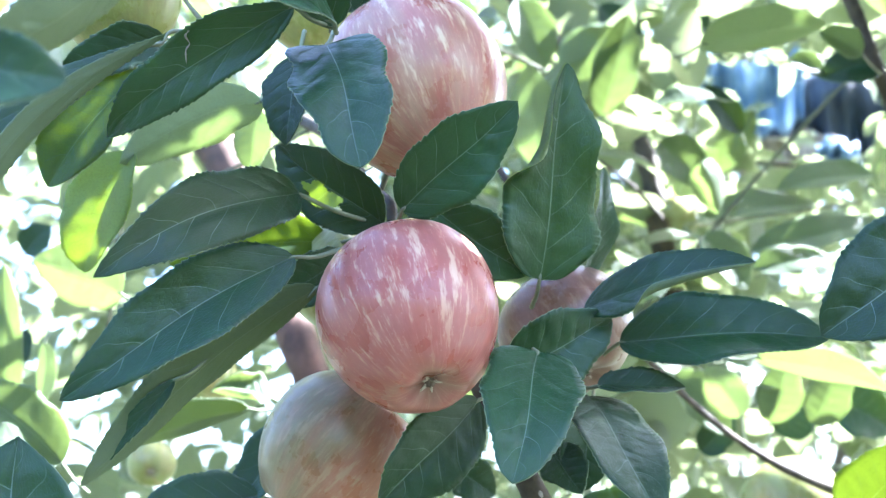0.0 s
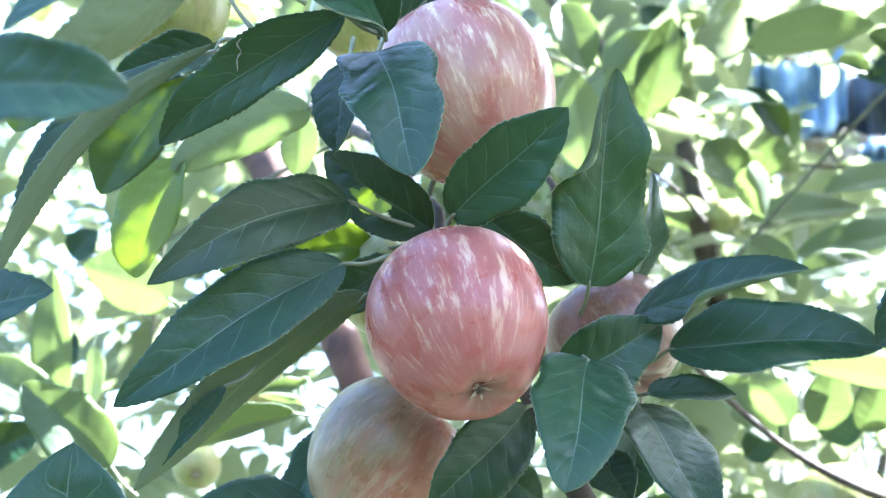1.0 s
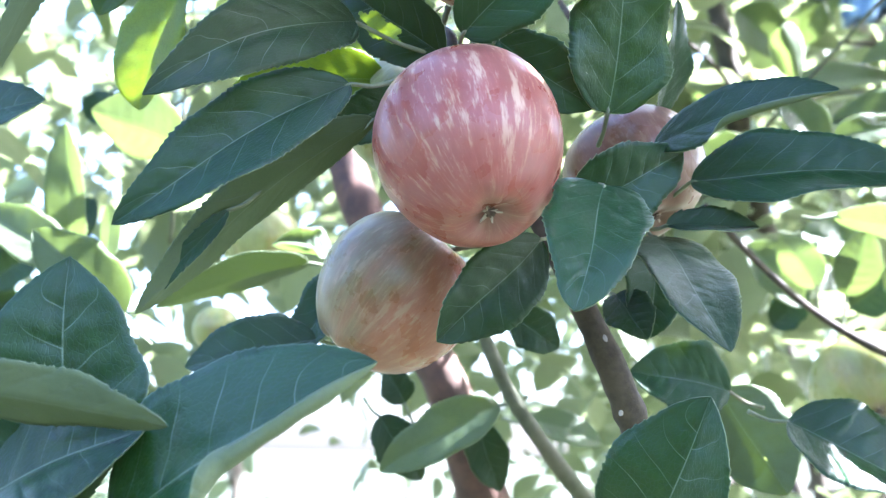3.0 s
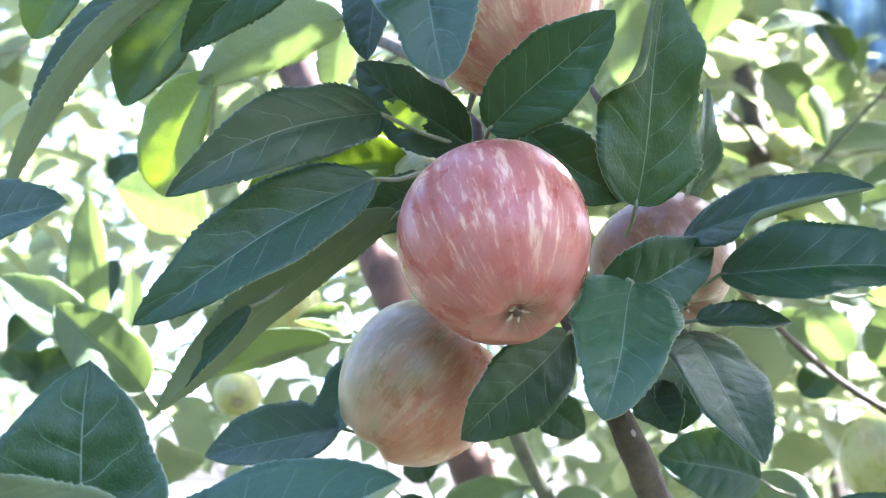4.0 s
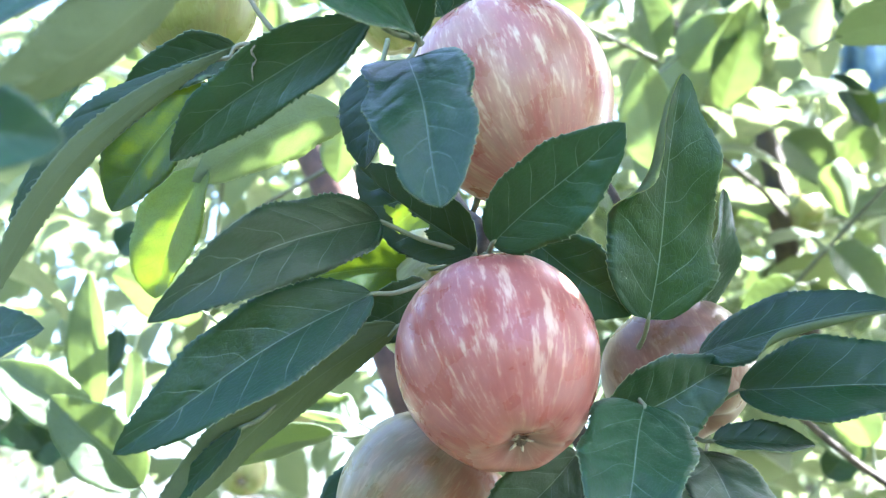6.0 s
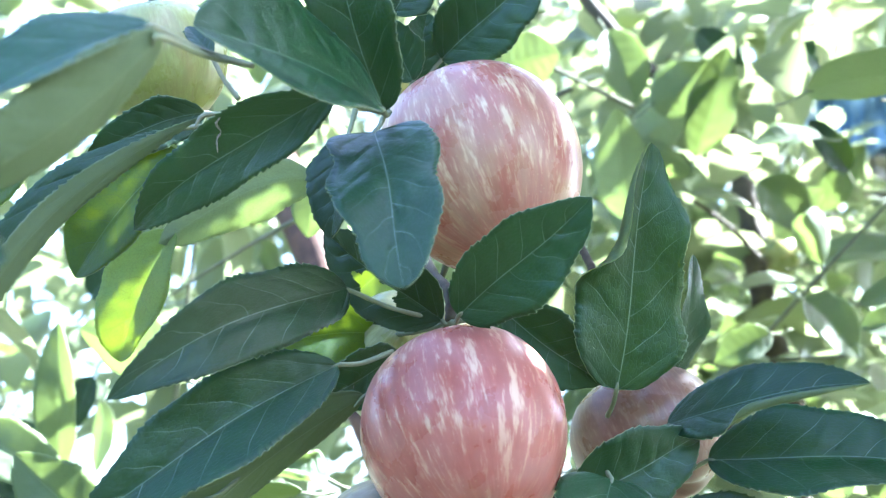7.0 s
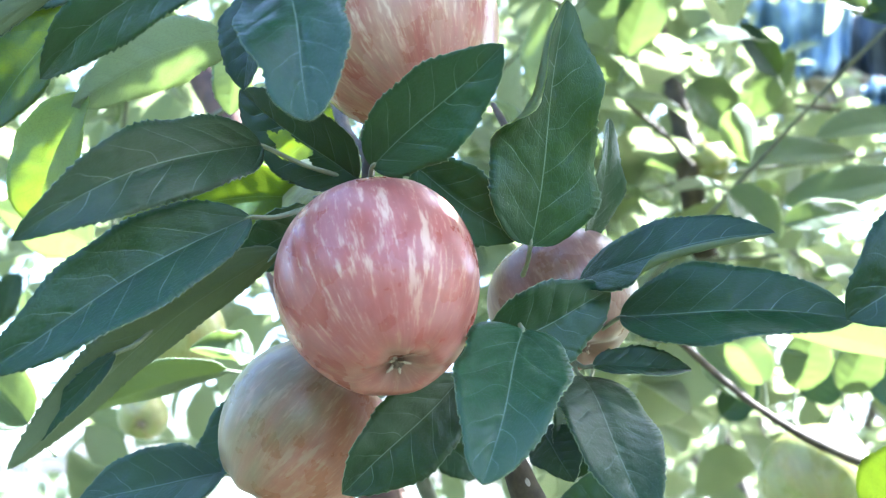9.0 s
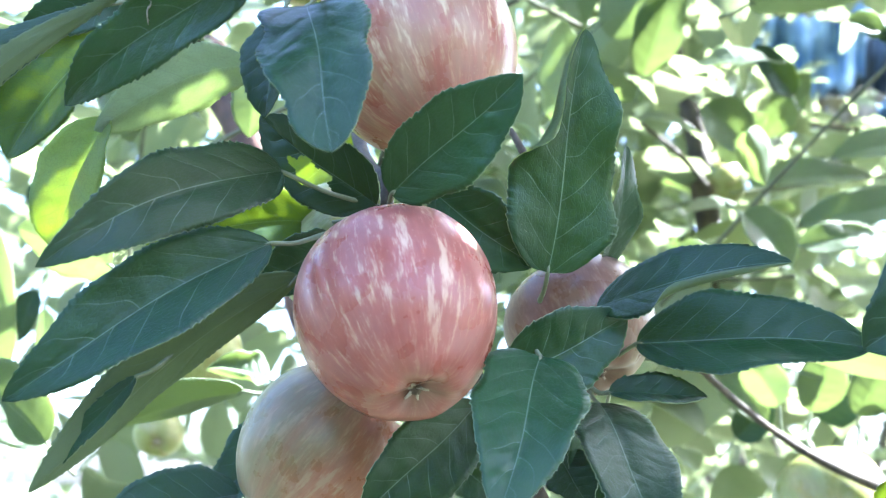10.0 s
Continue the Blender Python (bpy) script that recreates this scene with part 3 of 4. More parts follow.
leaf((-0.0591, 0.4396, 1.6147), (-0.1372, 0.4134, 1.5547), 0.0338, (0.05, -0.99, 0.10), (-0.0427, 0.4618, 1.6237), fold=(12, 12), bend=0.05, seed=7)
leaf((-0.0600, 0.4555, 1.6458), (-0.1216, 0.3910, 1.5946), 0.0290, (0.19, -0.95, -0.25), (-0.0261, 0.4805, 1.6395), fold=(8, 8), bend=0.10, sweep=-0.05, wave=0.03, seed=8)
leaf((-0.0523, 0.5072, 1.6387), (-0.1200, 0.4886, 1.6242), 0.0330, (-0.48, -0.86, -0.16), (-0.0218, 0.4760, 1.6382), bend=0.04, sweep=-0.05, wave=0.02, skins=GLOWING, seed=9)
leaf((-0.0440, 0.4915, 1.6282), (-0.0747, 0.4830, 1.6068), 0.0242, (0.08, -0.86, -0.50), (-0.0218, 0.4760, 1.6382), seed=10)
leaf((-0.0519, 0.4594, 1.6069), (-0.1348, 0.4372, 1.5262), 0.0259, (-0.53, 0.61, 0.59), (-0.0431, 0.4742, 1.6132), fold=(15, 10), seed=11)
leaf((-0.1045, 0.4456, 1.5669), (-0.1361, 0.4448, 1.5282), 0.0091, (0.08, -0.99, 0.08), (-0.0928, 0.4518, 1.5770), wave=0.05, seed=12)
leaf((-0.0259, 0.4755, 1.6388), (-0.0727, 0.4703, 1.6724), 0.0314, (-0.01, -0.88, -0.47), (-0.0218, 0.4760, 1.6382), hole=(0.48, 0.3, 0.17, 0.28), seed=13)
leaf((0.0760, 0.4911, 1.5897), (0.1596, 0.4703, 1.5874), 0.0390, (0.12, -0.87, 0.47), (0.0603, 0.5207, 1.5837), fold=(15, 8), seed=14)
leaf((0.0593, 0.4760, 1.6007), (0.1237, 0.4427, 1.6129), 0.0266, (0.06, -0.89, 0.45), (0.0506, 0.5056, 1.6025), fold=(5, 5), roll=(5, 5), bend=0.08, curl=(0, 220), start=0.3, seed=15)
leaf((0.0241, 0.4686, 1.5720), (0.0703, 0.4726, 1.5973), 0.0330, (-0.05, -0.92, -0.25), (0.0203, 0.5003, 1.5661), fold=(15, 15), seed=16)
leaf((0.0372, 0.4529, 1.5789), (0.0235, 0.4087, 1.5252), 0.0380, (0.06, -0.88, 0.47), (0.0351, 0.4860, 1.5916), fold=(5, 5), bend=0.06, full=0.36, sharp=0.66, ragged=0.06, wave=0.04, seed=17)
leaf((0.0614, 0.4887, 1.5660), (0.0753, 0.4150, 1.5129), 0.0335, (0.15, -0.86, 0.48), (0.0590, 0.5121, 1.5753), fold=(4, 4), roll=(4, 4), full=0.4, seed=18)
leaf((0.0645, 0.4830, 1.5697), (0.1016, 0.4835, 1.5690), 0.0170, (0.04, -0.90, 0.42), (0.0590, 0.5121, 1.5753), fold=(5, 30), seed=19)
leaf((0.0146, 0.4850, 1.5640), (-0.0262, 0.4700, 1.5205), 0.0335, (0.09, -0.91, -0.42), (0.0230, 0.5091, 1.5742), full=0.45, seed=20)
leaf((0.0693, 0.5392, 1.5686), (0.0607, 0.5256, 1.5278), 0.0297, (0.05, -0.99, 0.14), seed=21)
leaf((0.0482, 0.5314, 1.5482), (0.0606, 0.5156, 1.5268), 0.0230, (0.05, -0.99, 0.14), seed=22)
leaf((0.1114, 0.6029, 1.5102), (0.0617, 0.5984, 1.5196), 0.0403, (0.05, -0.96, 0.28), seed=23)
leaf((0.0513, 0.4599, 1.4379), (0.0711, 0.4297, 1.4988), 0.0520, (-0.16, -0.80, 0.58), seed=24)
leaf((0.1116, 0.6331, 1.5124), (0.1427, 0.6239, 1.4601), 0.0501, (-0.05, 0.80, 0.60), seed=25)
leaf((0.1273, 0.5558, 1.4947), (0.1852, 0.5445, 1.4627), 0.0480, (0.04, -0.80, 0.60), seed=26)
leaf((-0.1422, 0.4019, 1.4525), (-0.1449, 0.3983, 1.5407), 0.0610, (-0.04, -0.80, 0.60), full=0.52, sharp=0.95, fold=(6, 6), seed=27)
leaf((-0.1743, 0.3605, 1.4941), (-0.0954, 0.3566, 1.4846), 0.0234, (-0.05, 0.76, 0.65), seed=28)
leaf((-0.1680, 0.3927, 1.4588), (-0.1099, 0.3813, 1.4840), 0.0520, (0.04, -0.80, 0.60), seed=29)
leaf((-0.1185, 0.3807, 1.4531), (-0.0374, 0.3711, 1.5046), 0.0600, (-0.16, -0.79, 0.60), curl=(0, 200), start=0.3, seed=30)
leaf((0.2043, 0.4293, 1.6239), (0.1461, 0.4405, 1.5828), 0.0480, (0.02, -0.94, 0.33), seed=31)
broad = leaf((-0.0541, 0.3802, 1.6922), (-0.1305, 0.4216, 1.6580), 0.0255, (0.00, -0.93, -0.36), (-0.0412, 0.4005, 1.6938), bend=0.03, sweep=-0.045, full=0.45, wave=0.05, seed=32)
# sunlight through small holes in the damaged blade, built as a pale strip
part("scar", tube_shape([(-0.0928, 0.3870, 1.6863), (-0.0946, 0.3893, 1.6850), (-0.0935, 0.3914, 1.6831), (-0.0952, 0.3934, 1.6811), (-0.0954, 0.3964, 1.6776)], [0.0002, 0.0003, 0.0002, 0.0004, 0.0001], 24, 6, 0.5, 3), [PALE_SPOT], broad, label="pale zigzag on the damaged leaf, sunlight put into its colour")
leaf((-0.1270, 0.4470, 1.6974), (-0.1629, 0.4515, 1.6478), 0.0400, (-0.45, -0.85, -0.25), full=0.45, sharp=0.65, wave=0.05, skins=[LEAF_GLOW, LEAF_UNDER], seed=33)
leaf((-0.1037, 0.4045, 1.6944), (-0.1776, 0.3902, 1.5910), 0.0110, (-0.47, 0.64, 0.61), (-0.0793, 0.4094, 1.6994), sweep=0.075, full=0.55, fold=(4, 4), seed=34)
leaf((-0.1161, 0.4129, 1.6924), (-0.1741, 0.3988, 1.6136), 0.0190, (-0.30, -0.90, -0.30), (-0.0793, 0.4094, 1.6994), sweep=-0.09, full=0.5, seed=35)
leaf((-0.0829, 0.4901, 1.7016), (-0.1471, 0.4941, 1.6730), 0.0290, (0.21, 0.82, 0.54), (-0.0615, 0.4440, 1.6860), bend=0.08, sweep=0.06, wave=0.06, skins=PAINTED_SUNLIT, seed=36)
leaf((-0.1181, 0.4486, 1.7131), (-0.1605, 0.4425, 1.6921), 0.0200, (0.05, -0.88, -0.45), bend=0.04, sweep=-0.06, seed=108)
leaf((-0.1031, 0.5952, 1.7404), (-0.1079, 0.6042, 1.7070), 0.0229, (-0.00, -1.00, 0.06), skins=PAINTED_SUNLIT, seed=37)
leaf((-0.1440, 0.4983, 1.6802), (-0.1615, 0.5020, 1.6242), 0.0420, (-0.50, -0.84, -0.20), full=0.48, sharp=0.6, wave=0.04, skins=GLOWING[::-1], seed=38)
leaf((-0.0815, 0.2971, 1.6713), (-0.1287, 0.2851, 1.6242), 0.0224, (-0.62, 0.35, 0.71), (-0.0845, 0.3896, 1.7058), bend=-0.06, seed=39)
leaf((-0.0853, 0.3008, 1.6760), (-0.1336, 0.2857, 1.6398), 0.0296, (-0.36, -0.85, 0.38), (-0.0845, 0.3896, 1.7058), bend=0.05, seed=40)
leaf((-0.1067, 0.4148, 1.7216), (-0.1188, 0.4206, 1.7354), 0.0084, (0.36, -0.93, 0.07), seed=41)
leaf((-0.0952, 0.4320, 1.7382), (-0.1145, 0.4288, 1.7449), 0.0150, (0.15, -0.98, 0.16), curl=(0, 150), seed=42)
leaf((-0.0400, 0.3869, 1.6895), (-0.0870, 0.3356, 1.6937), 0.0490, (-0.10, -0.93, 0.36), (-0.0429, 0.4244, 1.7036), full=0.55, sharp=0.6, seed=43)
leaf((-0.0406, 0.3964, 1.6927), (-0.0587, 0.3701, 1.7469), 0.0291, (-0.15, -0.99, 0.05), (-0.0429, 0.4244, 1.7036), seed=44)
leaf((-0.0390, 0.4589, 1.7308), (-0.0535, 0.4515, 1.7543), 0.0204, (0.07, -0.98, -0.16), (-0.0458, 0.4608, 1.7218), seed=45)
leaf((-0.0397, 0.4775, 1.7389), (-0.0359, 0.4703, 1.7666), 0.0222, (0.46, -0.89, -0.02), (-0.0458, 0.4608, 1.7218), seed=46)
leaf((-0.0460, 0.4425, 1.7513), (-0.0343, 0.4374, 1.7733), 0.0273, (0.06, -1.00, -0.06), seed=47)
leaf((-0.0297, 0.4758, 1.7479), (0.0117, 0.4592, 1.7824), 0.0349, (0.16, -0.99, -0.06), (-0.0460, 0.4792, 1.7307), seed=48)
leaf((-0.1900, 0.3856, 1.5810), (-0.1519, 0.3849, 1.5910), 0.0258, (0.06, -0.90, 0.42), seed=49)
leaf((-0.1223, 0.2311, 1.5999), (-0.0796, 0.2328, 1.5984), 0.0223, (-0.48, -0.87, 0.08), sharp=0.6, seed=50)
# extra leaf added for a blurred lime patch
leaf((-0.1730, 0.4331, 1.7011), (-0.1948, 0.4352, 1.6695), 0.0330, (-0.45, -0.85, -0.25), full=0.5, sharp=0.6, skins=GLOWING, seed=109)
leaf((0.1990, 0.5831, 1.5149), (0.2320, 0.5526, 1.5507), 0.0400, (-0.21, -0.98, 0.06), skins=[LEAF_GLOW, LEAF_UNDER], seed=51)
leaf((-0.0663, 0.5527, 1.5634), (-0.0976, 0.5389, 1.5171), 0.0265, (-0.25, -0.96, 0.13), seed=52)
leaf((-0.0850, 0.5378, 1.5273), (-0.1416, 0.5269, 1.5132), 0.0335, (0.04, -0.86, 0.51), seed=53)
leaf((0.0025, 0.5905, 1.5447), (0.0263, 0.5945, 1.5300), 0.0240, (0.05, -0.99, 0.14), seed=54)
leaf((-0.0464, 0.5743, 1.6966), (-0.0931, 0.5831, 1.6594), 0.0414, (0.27, -0.84, 0.47), skins=GLOWING, seed=55)
leaf((0.1744, 0.7045, 1.8323), (0.2590, 0.7008, 1.8453), 0.0372, (0.00, 0.56, 0.83), skins=PAINTED_SUNLIT, seed=56)
leaf((0.3018, 0.7520, 1.8473), (0.2714, 0.7478, 1.8630), 0.0255, (-0.00, -1.00, 0.06), skins=PAINTED_SUNLIT, seed=57)
leaf((0.2816, 0.8451, 1.8860), (0.3108, 0.8479, 1.8757), 0.0253, (-0.00, -0.96, 0.29), skins=PAINTED_SUNLIT, seed=58)
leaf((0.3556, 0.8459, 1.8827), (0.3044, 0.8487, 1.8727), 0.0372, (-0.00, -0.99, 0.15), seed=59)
leaf((0.2454, 0.9461, 1.8958), (0.1870, 0.9489, 1.8861), 0.0395, (0.00, -0.67, 0.75), skins=PAINTED_SUNLIT, seed=60)
leaf((0.1059, 0.9394, 1.9216), (0.1679, 0.9317, 1.9499), 0.0510, (0.00, 0.89, 0.46), skins=PAINTED_SUNLIT, seed=61)
leaf((0.1424, 0.9506, 1.8799), (0.1679, 0.9268, 1.9680), 0.0422, (-0.00, -1.00, -0.05), skins=PAINTED_SUNLIT, seed=62)
leaf((0.0730, 0.7734, 1.7694), (0.0622, 0.7541, 1.8412), 0.0400, (0.00, 0.89, 0.46), skins=PAINTED_SUNLIT, seed=63)
leaf((0.2044, 1.0035, 1.8754), (0.2469, 1.0146, 1.8341), 0.0498, (-0.00, -0.98, 0.20), skins=PAINTED_SUNLIT, seed=64)
leaf((0.2308, 1.0643, 1.8419), (0.2727, 1.0522, 1.8865), 0.0366, (0.00, 0.75, 0.67), skins=PAINTED_SUNLIT, seed=65)
leaf((0.2945, 1.1532, 1.8960), (0.3373, 1.1356, 1.9606), 0.0350, (-0.00, -1.00, -0.05), skins=PAINTED_SUNLIT, seed=66)
leaf((0.2586, 1.0701, 1.8202), (0.3703, 1.0667, 1.8323), 0.0489, (0.00, -0.73, 0.68), skins=PAINTED_SUNLIT, seed=67)
leaf((0.4262, 1.0587, 1.8613), (0.3313, 1.0632, 1.8454), 0.0540, (0.00, -0.73, 0.68), skins=PAINTED_SUNLIT, seed=68)
leaf((0.2781, 0.9823, 1.7619), (0.4025, 0.9755, 1.7861), 0.0440, (0.00, -0.83, 0.56), skins=PAINTED_SUNLIT, seed=69)
leaf((0.1830, 0.6604, 1.6119), (0.2612, 0.6655, 1.5926), 0.0258, (0.00, 0.56, 0.83), skins=PAINTED_SUNLIT, seed=70)
leaf((0.1770, 0.8620, 1.6329), (0.2196, 0.8738, 1.5887), 0.0360, (0.21, -0.98, 0.06), skins=PAINTED_SUNLIT, seed=71)
leaf((0.2167, 0.8594, 1.6420), (0.2684, 0.8641, 1.6244), 0.0414, (0.00, -0.90, 0.43), skins=PAINTED_SUNLIT, seed=72)
leaf((0.2469, 0.8615, 1.5958), (0.2598, 0.8486, 1.6436), 0.0355, (-0.00, -1.00, 0.06), (0.2422, 0.8588, 1.5675), skins=PAINTED_SUNLIT, seed=73)
leaf((0.2801, 0.8619, 1.5941), (0.3015, 0.8485, 1.6435), 0.0377, (0.21, -0.98, 0.06), (0.2788, 0.8604, 1.5613), skins=PAINTED_SUNLIT, seed=74)
leaf((0.2148, 0.8202, 1.5954), (0.1897, 0.8109, 1.6300), 0.0313, (0.00, 0.68, 0.73), (0.2172, 0.8252, 1.5770), skins=PAINTED_SUNLIT, seed=75)
leaf((0.2511, 0.8893, 1.7229), (0.3142, 0.8872, 1.7302), 0.0299, (0.00, -0.90, 0.43), skins=PAINTED_SUNLIT, seed=76)
leaf((0.2304, 0.9334, 1.7514), (0.2641, 0.9409, 1.7234), 0.0328, (0.00, 0.56, 0.83), skins=PAINTED_SUNLIT, seed=77)
leaf((-0.2746, 0.7212, 1.5928), (-0.2801, 0.7042, 1.6799), 0.0301, (-0.15, -0.98, 0.13), skins=PAINTED_SUNLIT, seed=78)
leaf((-0.2558, 0.6733, 1.5830), (-0.3120, 0.6631, 1.6167), 0.0329, (0.05, -0.93, 0.36), skins=PAINTED_SUNLIT, seed=79)
leaf((-0.2095, 0.6368, 1.5498), (-0.2586, 0.6229, 1.5942), 0.0383, (0.08, -0.97, 0.23), skins=PAINTED_SUNLIT, seed=80)
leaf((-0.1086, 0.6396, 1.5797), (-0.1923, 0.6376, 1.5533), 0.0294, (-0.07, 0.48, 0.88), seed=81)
leaf((-0.0997, 0.6591, 1.5885), (-0.1333, 0.6553, 1.5918), 0.0337, (0.04, -0.69, 0.72), curl=(150, 150), start=0.1, skins=PAINTED_SUNLIT, seed=82)
leaf((-0.1773, 0.6166, 1.6402), (-0.2261, 0.6100, 1.6579), 0.0436, (-0.06, 0.79, 0.61), skins=PAINTED_SUNLIT, seed=83)
leaf((-0.2704, 0.7635, 1.6399), (-0.2728, 0.7719, 1.5950), 0.0166, (0.25, 0.89, 0.38), skins=PAINTED_SUNLIT, seed=84)
leaf((-0.0033, 0.6540, 1.5042), (-0.0685, 0.6567, 1.4671), 0.0335, (0.05, -0.87, 0.50), skins=PAINTED_SUNLIT, seed=85)
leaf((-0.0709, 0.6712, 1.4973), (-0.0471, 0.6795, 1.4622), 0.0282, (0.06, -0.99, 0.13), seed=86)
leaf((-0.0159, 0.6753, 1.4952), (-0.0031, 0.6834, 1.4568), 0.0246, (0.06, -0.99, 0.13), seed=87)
leaf((0.0143, 0.7176, 1.4978), (0.0585, 0.7230, 1.4848), 0.0233, (0.05, -0.87, 0.50), skins=PAINTED_SUNLIT, seed=88)
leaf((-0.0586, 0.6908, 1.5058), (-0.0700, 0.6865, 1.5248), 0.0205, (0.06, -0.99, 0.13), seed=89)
leaf((-0.0181, 0.6999, 1.8440), (0.0234, 0.6997, 1.8562), 0.0415, (-0.08, 0.88, 0.46), skins=PAINTED_SUNLIT, seed=90)
leaf((0.0709, 0.9742, 2.0069), (0.0981, 0.9930, 1.9444), 0.0498, (0.26, -0.96, 0.07), skins=PAINTED_SUNLIT, seed=91)
leaf((0.1386, 0.9955, 1.9463), (0.0991, 1.0023, 1.9102), 0.0476, (0.13, 0.83, 0.55), skins=PAINTED_SUNLIT, seed=92)
leaf((0.0905, 0.9121, 1.8570), (0.0784, 0.9256, 1.8035), 0.0382, (0.13, 0.83, 0.55), skins=PAINTED_SUNLIT, seed=93)
leaf((0.1895, 0.7996, 1.7236), (0.2247, 0.8117, 1.6884), 0.0415, (0.25, -0.92, 0.29), skins=PAINTED_SUNLIT, seed=94)
leaf((0.1780, 0.8543, 1.7102), (0.1381, 0.8571, 1.6887), 0.0277, (0.25, -0.92, 0.29), skins=PAINTED_SUNLIT, seed=95)
# blue, dark and beige patches of unknown nature, built as hung sheets
BLUE_SHEET = cloth_material("blue_sheet", (0.10, 0.19, 0.36), (0.34, 0.46, 0.60))
tarpaulin((0.5880, 2.4668, 2.6714), (0.2606, -0.0626, -0.0316), (0.0052, 0.0790, -0.1860), BLUE_SHEET, "crumpled pale blue tarpaulin hung over a limb", 3)
tarpaulin((0.7826, 2.5270, 2.6208), (0.3106, -0.0983, -0.0457), (0.0062, 0.0907, -0.2374), cloth_material("dark_sheet", (0.010, 0.017, 0.026), (0.035, 0.052, 0.075)), "dark blue sheet standing in for a dark mass behind the pale one", 4)
tarpaulin((0.6933, 2.4696, 2.4439), (0.2137, -0.0613, -0.0247), (0.0015, 0.0312, -0.0871), cloth_material("tan_sheet", (0.20, 0.16, 0.12), (0.32, 0.27, 0.21)), "tan strip standing in for a beige patch below the blue sheet", 5)
tarpaulin((0.8456, 2.3732, 2.3925), (0.0836, -0.0276, -0.0109), (0.0015, 0.0252, -0.0717), BLUE_SHEET, "small pale blue sheet standing in for a blue patch beside the tan strip", 6)
branch("branch", TREE, [(0.5274, 2.4113, 2.6051), (0.6858, 2.4094, 2.6111), (0.8773, 2.4262, 2.6243), (0.9862, 2.5093, 2.6226), (1.2697, 2.5238, 2.6435)], [0.0066, 0.0079, 0.0080, 0.0082, 0.0097], BARK, seed=41)
leaf((0.2831, 0.9739, 1.6014), (0.3208, 0.9660, 1.6302), 0.0413, (-0.00, -1.00, 0.06), seed=96)
leaf((0.2965, 0.8661, 1.6168), (0.3439, 0.8730, 1.5909), 0.0443, (-0.00, -1.00, 0.06), seed=97)
leaf((0.2088, 0.9281, 1.5796), (0.2362, 0.9209, 1.6060), 0.0292, (-0.00, -1.00, 0.06), seed=98)
leaf((0.1842, 1.1972, 2.1170), (0.2369, 1.2109, 2.0659), 0.0422, (-0.00, -1.00, 0.06), seed=99)
leaf((0.2964, 1.2005, 2.1040), (0.3359, 1.2143, 2.0529), 0.0419, (-0.00, -1.00, 0.06), seed=100)
leaf((0.2951, 1.0482, 1.9010), (0.2589, 1.0359, 1.9469), 0.0325, (-0.00, -1.00, 0.06), seed=101)
leaf((-0.4462, 0.9612, 1.6123), (-0.3985, 0.9592, 1.6421), 0.0416, (0.08, -0.99, 0.11), seed=102)
leaf((-0.4951, 1.0039, 1.6318), (-0.4389, 1.0182, 1.5888), 0.0489, (0.08, -0.99, 0.11), seed=103)
leaf((-0.4540, 1.0179, 1.5833), (-0.3987, 1.0173, 1.6099), 0.0440, (0.08, -0.99, 0.11), seed=104)
leaf((-0.3371, 0.9061, 1.6766), (-0.3502, 0.9136, 1.6360), 0.0238, (0.08, -0.99, 0.11), seed=105)
leaf((-0.3405, 0.8933, 1.7372), (-0.3201, 0.8903, 1.7600), 0.0291, (0.06, -0.99, 0.13), seed=106)
leaf((-0.1655, 0.8030, 1.5110), (-0.1508, 0.7971, 1.5450), 0.0279, (0.08, -0.99, 0.11), seed=107)
branch("trunk", TREE, [(0.4200, 1.0600, -0.0500), (0.4000, 1.0400, 0.4000), (0.3400, 1.0000, 0.9500)], [0.085, 0.07, 0.058], BARK, 0.1, 51, "grey brown trunk with rough bark")
branch("limb", TREE, [(0.3400, 1.0000, 0.8500), (0.1455, 0.9180, 1.2163), (-0.0089, 0.8360, 1.4227)], [0.045, 0.03, 0.0190], BARK_RED, 0.08, 52)
branch("limb", TREE, [(0.3400, 1.0000, 0.7500), (0.2599, 0.7368, 1.1247), (0.0797, 0.5736, 1.4195)], [0.04, 0.02, 0.0086], BARK, 0.08, 53)
branch("limb", TREE, [(0.3400, 1.0000, 0.8000), (0.7200, 0.8500, 1.4500), (0.8000, 0.6200, 1.9500), (0.5200, 0.4600, 2.3500)], [0.045, 0.034, 0.022, 0.008], BARK, 0.08, 54)
branch("limb", TREE, [(0.7200, 0.8500, 1.4500), (0.9500, 0.5000, 1.8000), (0.8000, 0.1500, 2.2000)], [0.026, 0.018, 0.006], BARK, 0.08, 55)
branch("limb", TREE, [(0.8000, 0.6200, 1.9500), (0.4500, 0.3500, 2.2500), (0.1000, 0.2000, 2.4500)], [0.018, 0.012, 0.004], BARK, 0.08, 56)

